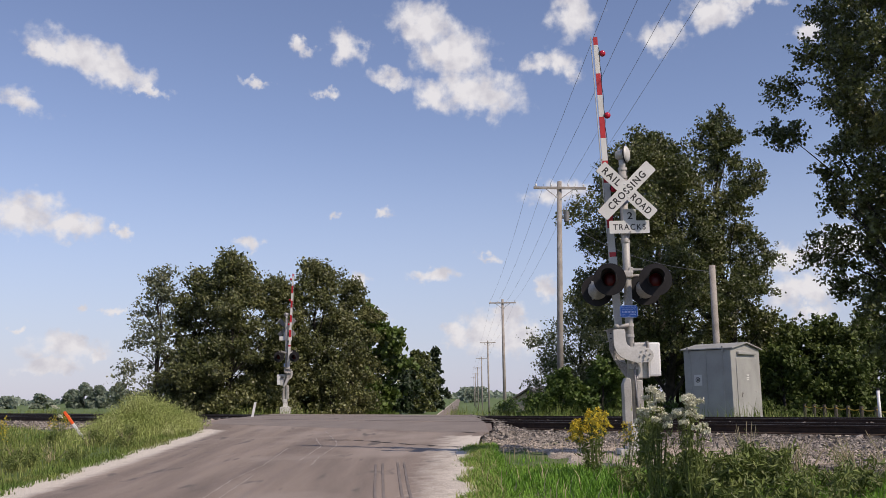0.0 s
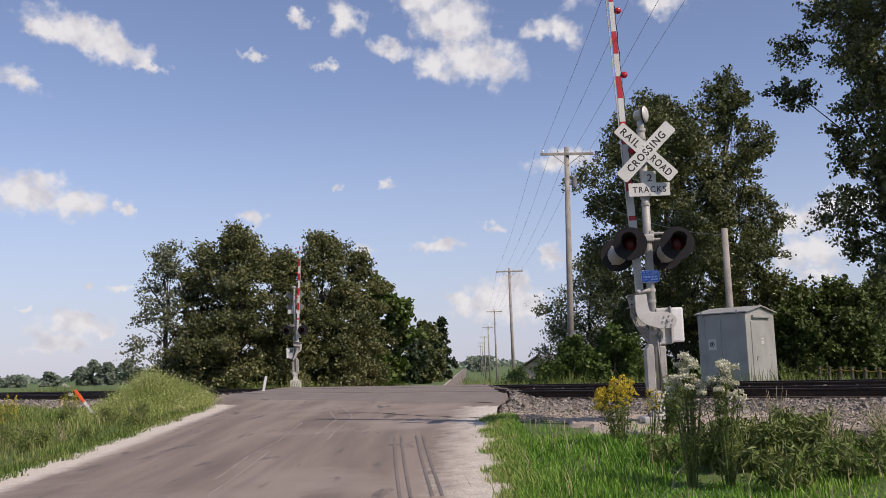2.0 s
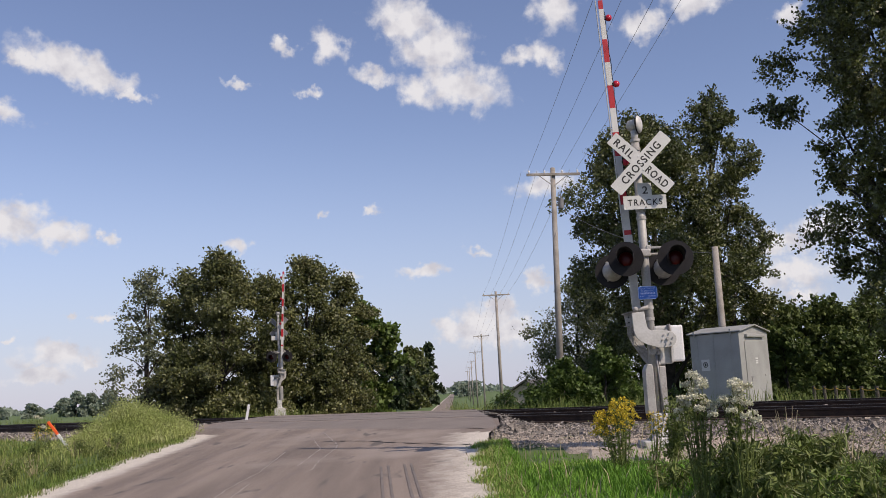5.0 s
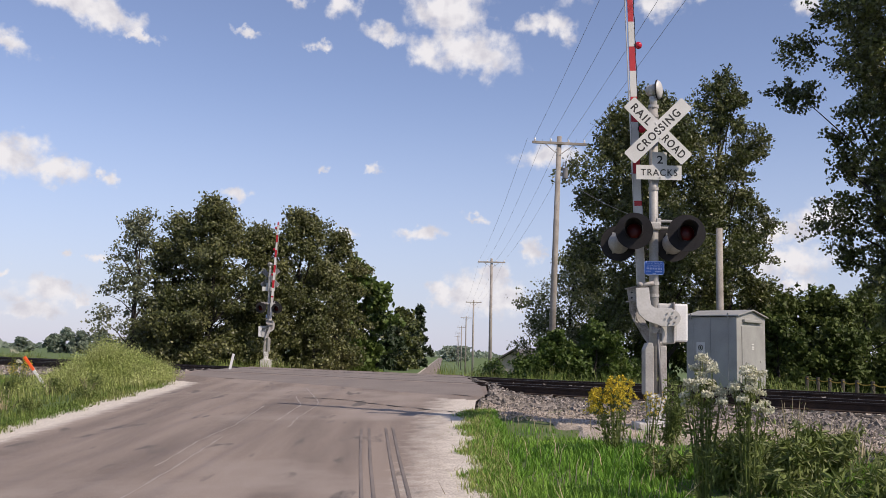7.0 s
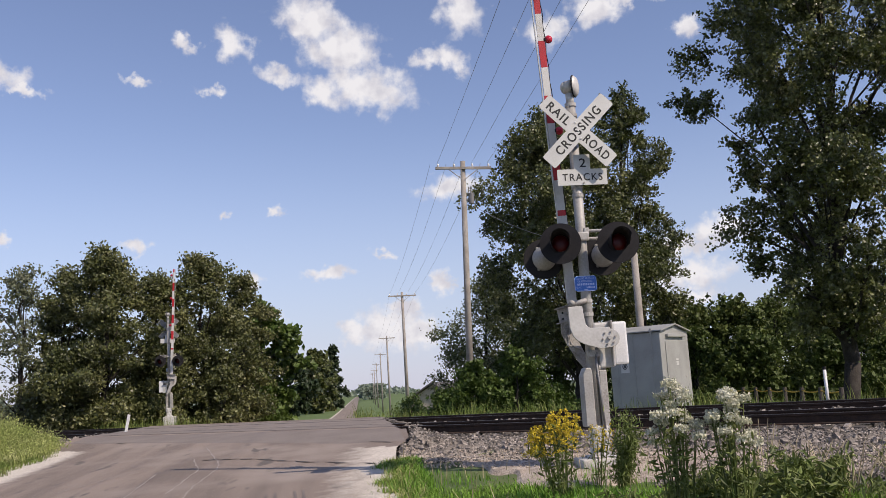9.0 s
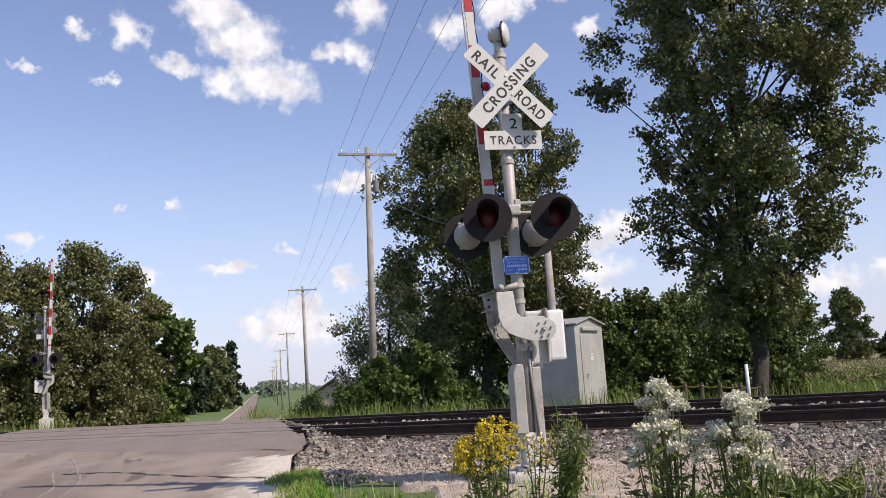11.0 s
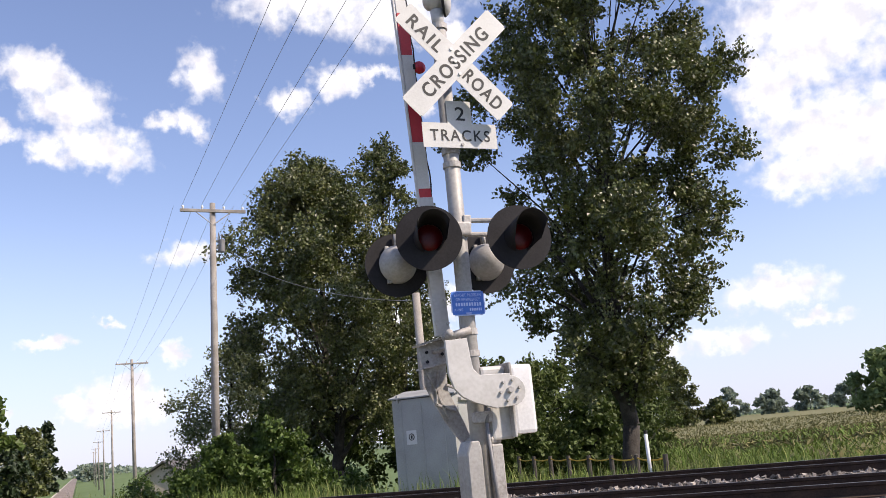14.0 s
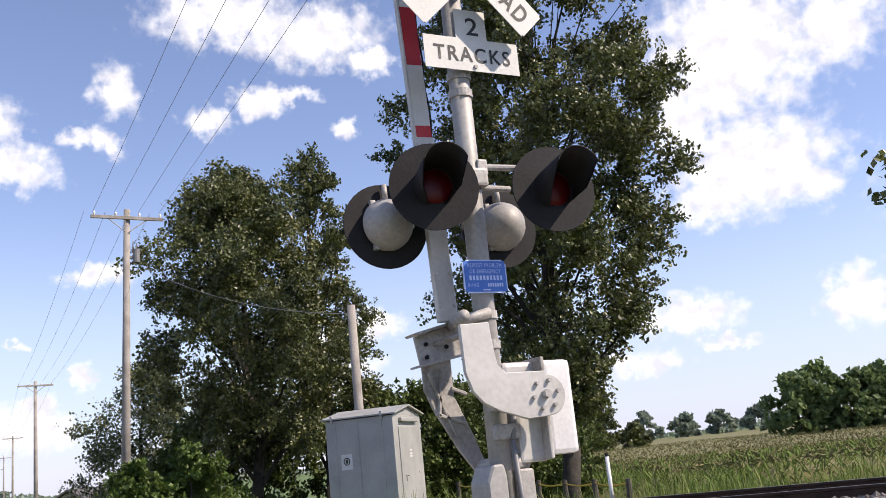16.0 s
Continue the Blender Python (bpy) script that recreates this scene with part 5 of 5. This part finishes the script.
cen = np.stack([7.5 + rr.normal(0, 1.2, n) + 14 * t_, 640 + 0 * t_ + rr.normal(0, 8, n), -1.5 + rr.random(n) * 9], -1)
v, f = leaf_cloud(cen, rr.uniform(1.5, 3, n), rr)
tagged(array_mesh("roadside_thicket", v, f, LEAF_HAZED), "dark thicket where the road vanishes", "thicket", kind="stuff")


def blades(name, px, py, h, w, rng, mat, label, category="grass", bend=.35, lap=False):
    """Grass: every blade bends over to one side."""
    n = len(px)
    pz = np.maximum(land_z(px, py), road_z(px, py) - .03) if lap else land_z(px, py)
    th = rng.random(n) * 2 * np.pi
    side = np.stack([np.cos(th), np.sin(th), 0 * th], -1) * (w / 2)[:, None]
    tip = np.stack([-np.sin(th), np.cos(th), 0 * th], -1) * (h * bend * (.3 + rng.random(n)))[:, None]
    b = np.stack([px, py, pz - .02], -1)
    up = np.stack([0 * h, 0 * h, h], -1)
    m = b + up * .55 + tip * .28
    e_ = b + up * (1 - .25 * rng.random(n))[:, None] + tip
    v = np.stack([b - side, b + side, m + side * .8, m - side * .8, e_], 1).reshape(-1, 3)
    i = np.arange(n)[:, None] * 5
    f = np.concatenate([i + np.array([0, 1, 2]), i + np.array([0, 2, 3]), i + np.array([3, 2, 4])])
    return tagged(array_mesh(name, v, f, mat), label, category, kind="stuff")


def scatter(n, x0, x1, y0, y1, rng, test):
    x, y = rng.uniform(x0, x1, n), rng.uniform(y0, y1, n)
    ok = test(x, y)
    return x[ok], y[ok]


def U(x, y):
    return UX * x + UY * y


rng = np.random.default_rng(8)
patch = lambda x, y: np.sin(x * 1.7 + np.sin(y)) * np.sin(y * 1.3 + 1.2 * np.sin(x * .8))
x, y = scatter(146000, .3, 11, 6.8, 21, rng, lambda x, y: (x > road_edges(y)[1] + .25 + .25 * np.sin(y * 2)) & (U(x, y) < np.where(x > 4.8, 12.4, 13.4) + .4 * np.sin(x * 2.1)) & ((U(x, y) < 12.3 + .3 * np.sin(x * 3.3)) | (rng.random(len(x)) < .18)) & ((U(x, y) < 13.3) | (x > 3.2)))
h = (.07 + .12 * rng.random(len(x))) * (1 + .6 * patch(x, y))
blades("verge_grass", x, y, h, .010 + .010 * rng.random(len(x)), rng, GRASS, "lush bright green roadside grass")
x, y = scatter(800, .3, 9, 7.0, 18, rng, lambda x, y: (x > road_edges(y)[1] + .1) & (U(x, y) < 14.6))
blades("dry_grass", x, y, .2 + .3 * rng.random(len(x)), .007 + .006 * rng.random(len(x)), rng, STRAW, "dry straw stems among the grass", bend=.6)
x, y = scatter(32000, .0, 2.2, 6.5, 18.2, rng, lambda x, y: (x > road_edges(y)[1] + .26 + .09 * np.sin(y * 3.1) + .07 * np.sin(y * 7.7 + 1) + .22 * rng.random(len(x))) & (x < road_edges(y)[1] + .85))
blades("edge_grass", x, y, .06 + .12 * rng.random(len(x)), .009 + .006 * rng.random(len(x)), rng, GRASS_DRY, "short brownish grass at the asphalt edge", bend=.7, lap=True)
x, y = scatter(48000, .0, 2.4, 6.5, 18.0, rng, lambda x, y: (x > road_edges(y)[1] + .36 + .1 * np.sin(y * 3.1) + .09 * np.sin(y * 7.7 + 1) + .15 * rng.random(len(x))) & (x < road_edges(y)[1] + .95))
blades("verge_grass", x, y, .06 + .11 * rng.random(len(x)), .010 + .008 * rng.random(len(x)), rng, GRASS, "green grass creeping over the asphalt edge", bend=.6, lap=True)
x, y = scatter(50000, -9.5, -5.2, 6, 27, rng, lambda x, y: (x < road_edges(y)[0] - .42 + .09 * np.sin(y * 2.3) + .08 * np.sin(y * 6.1) - .2 * rng.random(len(x))) & (x > road_edges(y)[0] - 1.3))
blades("verge_grass", x, y, .06 + .14 * rng.random(len(x)), .012 + .010 * rng.random(len(x)), rng, GRASS_ROUGH, "rough grass creeping over the gravel shoulder", bend=.6, lap=True)
x, y = scatter(100000, -30, -6.3, 8, 48, rng, lambda x, y: (x < road_edges(y)[0] - .75 + .2 * np.sin(y * 2.2)) & (U(x, y) < 14.6 + .4 * np.sin(x * 1.1)) & (U(x, y) > -6))
h = (.10 + .15 * rng.random(len(x))) * (1 + .5 * patch(x * .7, y * .7))
blades("verge_grass", x, y, h, .012 + .014 * rng.random(len(x)), rng, GRASS_ROUGH, "rough olive grass on the verge across the road")
x, y = scatter(26000, -30, -6.4, 8, 48, rng, lambda x, y: (x < road_edges(y)[0] - .8) & (U(x, y) < 15.2) & (U(x, y) > 4) & (patch(x * .5, y * .5 + 1) > -.2))
blades("pale_grass", x, y, .14 + .2 * rng.random(len(x)), .009 + .008 * rng.random(len(x)), rng, GRASS_DRY, "pale seeding grass among the green", bend=.4)
n = 19000
x, y = rng.normal(-8.2, .75, n), rng.normal(27.3, 1.2, n)
ok = (x < road_edges(y)[0] - .7) & (U(x, y) < 17)
x, y = x[ok], y[ok]
h = .98 * np.exp(-((x + 8.35) / 1.2) ** 2 - ((y - 27.3) / 2.6) ** 2) * (.4 + .65 * rng.random(len(x))) * (1 + .35 * patch(x * 2.6, y * 2.2)) + .2
blades("tall_grass", x, y, h, .008 + .009 * rng.random(len(x)), rng, GRASS_SEED, "clump of tall pale seeding grass by the tracks", bend=.5)
k = rng.choice(len(x), 26000)
cen = np.stack([x[k] + rng.normal(0, .13, 26000), y[k] + rng.normal(0, .13, 26000), land_z(x[k], y[k]) + h[k] * rng.uniform(.55, 1.0, 26000)], -1)
v, f = leaf_cloud(cen, rng.uniform(.03, .075, 26000), rng, wide=.22)
tagged(array_mesh("seed_heads", v, f, GRASS_SEED), "fine pale seed heads over the tall grass", "grass", kind="stuff")
x, y = scatter(130000, -40, 34, 20, 70, rng, lambda x, y: (U(x, y) > 28.4) & (U(x, y) < 36) & ((x > road_edges(y)[1] + .7) | (x < road_edges(y)[0] - .8)))
blades("far_verge_weeds", x, y, (.2 + .45 * rng.random(len(x))) * (1 + .8 * patch(x * .6, y * .6)), .014 + .012 * rng.random(len(x)), rng, GRASS_ROUGH, "rank yellow-green weeds beyond the tracks", "weeds")
x, y = scatter(16000, -40, 34, 20, 70, rng, lambda x, y: (U(x, y) > 28.2) & (U(x, y) < 34) & ((x > road_edges(y)[1] + .7) | (x < road_edges(y)[0] - .8)) & (patch(x * .4, y * .4) > 0))
blades("far_verge_grass", x, y, .4 + .4 * rng.random(len(x)), .012 + .010 * rng.random(len(x)), rng, GRASS_DRY, "pale seeding weeds beyond the tracks", "weeds")


# ---- flowering weeds ----
def weed(name, at, h, spread, stems, label, bloom=None, bloom_w=.12, bloom_n=0, leaf_n=18, leaf_s=.09, seed=1, plume=False, stem_mat=None):
    rng = np.random.default_rng(seed)
    x, y = at
    t = thing(name, (x, y, float(land_z(x, y)) - .03), label, "weed", "weeds by the signal")
    bm = BM()
    lc, ls, bc, bs = [], [], [], []
    for s_ in range(stems):
        a_ = rng.random() * 2 * math.pi
        reach = spread * math.sqrt(rng.random())
        hh_ = h * (1 - .20 * (reach / spread) ** 2 - .20 * rng.random() ** 2) if bloom_n and not plume else h * ((.78 + .22 * rng.random()) if plume else (.52 + .48 * rng.random()))
        root = Vector((math.cos(a_) * reach * .25, math.sin(a_) * reach * .25, 0))
        end = Vector((math.cos(a_) * reach, math.sin(a_) * reach, hh_))
        mid = root.lerp(end, .55) + Vector((0, 0, .06 * h))
        tube(bm, root, mid, .008, .006, 5, False)
        tube(bm, mid, end, .006, .003, 5, False)
        for k in range(leaf_n):
            f = .12 + .8 * rng.random()
            p = root.lerp(mid, f / .55) if f < .55 else mid.lerp(end, (f - .55) / .45)
            lc.append((p.x + rng.normal(0, .05), p.y + rng.normal(0, .05), p.z))
            ls.append(leaf_s * (.6 + .8 * rng.random()))
        if bloom_n:
            for k in range(bloom_n):
                if plume:
                    f, q, o_ = (k % 9) / 9, (k % 9) * 2.4 + s_, rng.random()
                    out_ = bloom_w * 3.4 * (1.05 - f) * o_
                    bc.append((end.x + out_ * math.cos(q) + rng.normal(0, .010), end.y + out_ * math.sin(q) + rng.normal(0, .010),
                               end.z - .26 + .30 * f + .09 * o_ - .11 * o_ * o_ + rng.normal(0, .008)))
                else:
                    q, rad_ = rng.random() * 6.28, bloom_w * math.sqrt(rng.random())
                    bc.append((end.x + rad_ * math.cos(q), end.y + rad_ * math.sin(q), end.z + rng.normal(0, .013) - 3.0 * rad_ ** 2))
                bs.append(rng.uniform(.015, .030))
    tagged(part("stalk", bm, stem_mat or WEED, t), kind="stuff")
    v, f = leaf_cloud(np.array(lc), np.array(ls), rng, wide=.13)
    tag_part(tagged(array_mesh("leaf", v, f, WEED), kind="stuff"), t)
    if bc:
        v, f = leaf_cloud(np.array(bc), np.array(bs), rng)
        tag_part(array_mesh("blossom", v, f, bloom), t)
    return t


weed("goldenrod_plant", (2.72, 13.1), 1.0, .33, 16, "goldenrod in full yellow bloom beside the signal foot", GOLD, .040, 260, 30, .09, 1, True)
weed("goldenrod_plant", (3.30, 13.9), .72, .20, 5, "goldenrod in yellow bloom close to the signal foot", GOLD, .04, 90, 20, .07, 2, True)
weed("white_flowered_weed", (2.94, 10.1), 1.45, .20, 22, "tall bushy weed with clusters of small white flowers", BLOOM, .055, 190, 24, .08, 3)
weed("white_flowered_weed", (3.27, 9.86), 1.36, .24, 22, "tall bushy weed with clusters of small white flowers", BLOOM, .055, 190, 24, .08, 4)
weed("green_weed", (3.42, 13.5), 1.02, .32, 14, "feathery green weed going to seed by the signal", None, 0, 0, 90, .08, 5)
weed("green_weed", (3.75, 9.5), .55, .5, 14, "dark leafy weed in the rough grass", None, 0, 0, 34, .12, 6)
weed("green_weed", (4.6, 9.9), .55, .6, 14, "dark leafy weed in the rough grass", None, 0, 0, 34, .12, 7)
weed("green_weed", (5.3, 10.6), .5, .6, 14, "dark leafy weed in the rough grass", None, 0, 0, 34, .12, 8)
weed("green_weed", (3.0, 11.6), .45, .4, 10, "dark leafy weed in the rough grass", None, 0, 0, 30, .11, 9)
for i, (x, y) in enumerate(((3.45, 10.9), (3.75, 10.6), (4.1, 10.9), (4.5, 11.2))):
    weed("green_weed", (x, y), .72, .42, 22, "dense dark leafy weed in the rough grass", None, 0, 0, 60, .11, 40 + i)
weed("dry_weed", (4.7, 12.6), .75, .35, 12, "dry brown weed stems at the ballast edge", None, 0, 0, 6, .04, 10, stem_mat=STRAW)
for i, (x, y) in enumerate(((5.0, 11.5), (5.6, 11.0), (5.9, 11.9), (5.2, 12.6))):
    weed("dry_weed", (x, y), .55, .40, 22, "tuft of dry tan grass stems at the gravel", None, 0, 0, 10, .05, 60 + i, stem_mat=STRAW)
weed("dry_weed", (6.2, 11.4), .75, .45, 12, "dry brown weed stems at the ballast edge", None, 0, 0, 6, .04, 11, stem_mat=STRAW)
for i, (x, y, hh_) in enumerate(((-10.2, 15.2, 1.25), (-9.6, 19.3, 1.1), (-9.9, 21.5, 1.15), (-10.4, 26.2, .8), (-11.6, 23.5, .8), (-10.6, 22.6, .75), (-12.6, 24.5, .85))):
    weed("goldenrod_plant", (x, y), hh_, .32, 9, "goldenrod in yellow bloom on the grassy verge", GOLD, .05, 80, 18, .08, 20 + i, True)
weed("white_flowered_weed", (-9.9, 24.6), 1.15, .2, 5, "weed with flat white flower clusters among tall grass", BLOOM, .07, 70, 16, .08, 30)


rng = np.random.default_rng(17)
for i in range(26):
    y = rng.uniform(13, 26)
    x = float(road_edges(y)[0]) - rng.uniform(1.3, 4.8)
    weed("dry_weed" if i % 4 == 0 else "green_weed", (x, y), rng.uniform(.3, .6), rng.uniform(.22, .42), 12, "dry tan stems among the verge grass" if i % 4 == 0 else "leafy olive weed in the rough verge grass",
         None, 0, 0, 6 if i % 4 == 0 else 26, .10, 70 + i, stem_mat=STRAW if i % 4 == 0 else None)


# ---- corn ----
rng = np.random.default_rng(9)
n = 6200
cu, cv = rng.uniform(40.5, 78, n), rng.uniform(-22, 75, n)
ok = (cv > -7 - .3 * (cu - 42)) & (cv < 60 + .2 * cu)
cu, cv = np.round(cu[ok] / .76) * .76 + rng.normal(0, .05, ok.sum()), cv[ok]
px, py = UX * cu + VX * cv, UY * cu + VY * cv
pz = land_z(px, py)
m = len(px)
L = 7
hk = np.repeat(2.15 + .2 * rng.random(m), L)
lev = np.tile(np.linspace(.34, .94, L), m)
th = rng.random(m * L) * 6.283
bx, by, bz = np.repeat(px, L), np.repeat(py, L), np.repeat(pz, L) + hk * lev
ln = .62 * (1.15 - .5 * np.abs(lev - .5)) * (.7 + .5 * rng.random(m * L))
dx, dy = np.cos(th), np.sin(th)
wd = .038
b0 = np.stack([bx, by, bz], -1)
side = np.stack([-dy, dx, 0 * dx], -1) * wd
mid = b0 + np.stack([dx * ln * .5, dy * ln * .5, ln * .42], -1)
end = b0 + np.stack([dx * ln, dy * ln, ln * (.1 - .45 * rng.random(m * L))], -1)
v = np.stack([b0 - side * .5, b0 + side * .5, mid + side, mid - side, end + side * .1, end - side * .1], 1).reshape(-1, 3)
i = np.arange(m * L)[:, None] * 6
f = np.concatenate([i + np.array([0, 1, 2, 3]), i + np.array([3, 2, 4, 5])])
tagged(array_mesh("corn_leaves", v, f, CORN), "rows of tall green corn plants", "corn", kind="stuff")
n = 60000
cu = 40.5 + 260 * rng.random(n) ** 1.7
cv = rng.uniform(-1, 1, n) * (60 + .9 * (cu - 40)) + 20 + .15 * cu
ok = cv > -8 - .25 * (cu - 42)
cu, cv = cu[ok], cv[ok]
px, py = UX * cu + VX * cv, UY * cu + VY * cv
top_ = land_z(px, py) + 2.05 + .18 * rng.random(len(px))
cen = np.stack([px, py, top_ + .1], -1)
v, f = leaf_cloud(cen, rng.uniform(.25, .45, len(px)) * (1 + (cu - 40) / 150), rng, wide=.10)
tagged(array_mesh("corn_tassels", v, f, TASSEL), "brownish corn tassels over the field", "corn", kind="stuff")
us, vs_ = graded(43, 700, 43, 80, 1.2, 1.15), np.linspace(-200, 700, 180)
us = us[us > 42.5]
UU, VV = np.meshgrid(us, vs_)
VV = np.maximum(VV, -7 - .28 * (UU - 42))
PX, PY = UX * UU + VX * VV, UY * UU + VY * VV
drop = np.clip((UU - 42.5) / 3, 0.05, 1) * np.clip((VV + 7 + .28 * (UU - 42)) / 4, .05, 1)
PZ = land_z(PX, PY) + 1.75 * drop + np.random.default_rng(4).normal(0, .09, PX.shape)
idx = np.arange(UU.size).reshape(UU.shape)
quads = np.stack([idx[:-1, :-1], idx[:-1, 1:], idx[1:, 1:], idx[1:, :-1]], -1).reshape(-1, 4)
tagged(array_mesh("corn_field", np.stack([PX, PY, PZ], -1).reshape(-1, 3), quads, CORN_TOP), "wide field of tall corn turning brown", "corn field", kind="stuff")

# ---- ballast stones ----
bv = np.array([(x, y, z) for x in (-1, 1) for y in (-1, 1) for z in (-1, 1)], float) * .75
bf = np.array([(0, 1, 3, 2), (4, 6, 7, 5), (0, 4, 5, 1), (2, 3, 7, 6), (0, 2, 6, 4), (1, 5, 7, 3)])


def stones(u0, u1, v0, v1, n, s0, s1, rng, lift=0.0):
    u, v = rng.uniform(u0, u1, n), rng.uniform(v0, v1, n)
    x, y = UX * u + VX * v, UY * u + VY * v
    left, right = road_edges(y)
    ok = (x > right + .15) | (x < left - .25)
    x, y = x[ok], y[ok]
    k = len(x)
    s = rng.uniform(s0, s1, k)
    sh = bv[None] * rng.uniform(.55, 1.25, (k, len(bv), 1)) * s[:, None, None] * rng.uniform(.5, 1.35, (k, 1, 3))
    for i0, i1 in ((0, 2), (1, 2), (0, 1)):
        q = rng.random(k) * 6.28
        c, si = np.cos(q)[:, None], np.sin(q)[:, None]
        p0, p1 = sh[..., i0] * c - sh[..., i1] * si, sh[..., i0] * si + sh[..., i1] * c
        sh[..., i0], sh[..., i1] = p0, p1
    xx, yy = sh[..., 0], sh[..., 1]
    z = land_z(x, y) + s * .35 + lift
    vv = np.stack([xx + x[:, None], yy + y[:, None], sh[..., 2] + z[:, None]], -1)
    return vv


rng = np.random.default_rng(10)
for nm, args in (("ballast_slope", (15.1, 18.4, -16, -1.5, 34000, .016, .034)), ("ballast_slope", (15.1, 18.4, -28, -16, 6500, .025, .045)), ("ballast_slope", (15.1, 18.4, -1.5, 14, 5000, .025, .045)), ("ballast_slope", (15.2, 18.4, -60, -26, 5000, .05, .09)), ("ballast_foot", (14.1, 15.3, -13, -8.6, 5000, .018, .036)), ("ballast_foot", (12.5, 15.2, -6.2, 1, 11000, .018, .036)), ("ballast_middle", (18.3, 26.4, -30, 14, 11000, .03, .06)), ("ballast_far", (26.3, 28.4, -34, 16, 3500, .04, .07))):
    vv = stones(*args, rng)
    f = (np.arange(len(vv))[:, None, None] * len(bv) + bf[None]).reshape(-1, 4)
    tagged(array_mesh(nm, vv.reshape(-1, 3), f, STONE_M), "loose angular grey ballast stones", "ballast", kind="stuff")
vv = stones(13.5, 15.9, -16, -4, 7000, .008, .020, rng, .03)
f = (np.arange(len(vv))[:, None, None] * len(bv) + bf[None]).reshape(-1, 4)
tagged(array_mesh("toe_gravel", vv.reshape(-1, 3), f, PALE_GRAVEL), "small pale gravel at the foot of the bank", "gravel", kind="stuff")
near_bed = thing("ballast_edge", (0, 0, 0), "larger loose ballast stones along the foot of the bank", "ballast", kind="structure")
vv = stones(15.1, 17.2, -14, -3, 300, .04, .075, rng, .01)
for k in range(len(vv)):
    c_ = vv[k].mean(0)
    st = array_mesh("stone", vv[k] - c_, bf, STONE_M)
    st.location = c_
    st.parent = near_bed
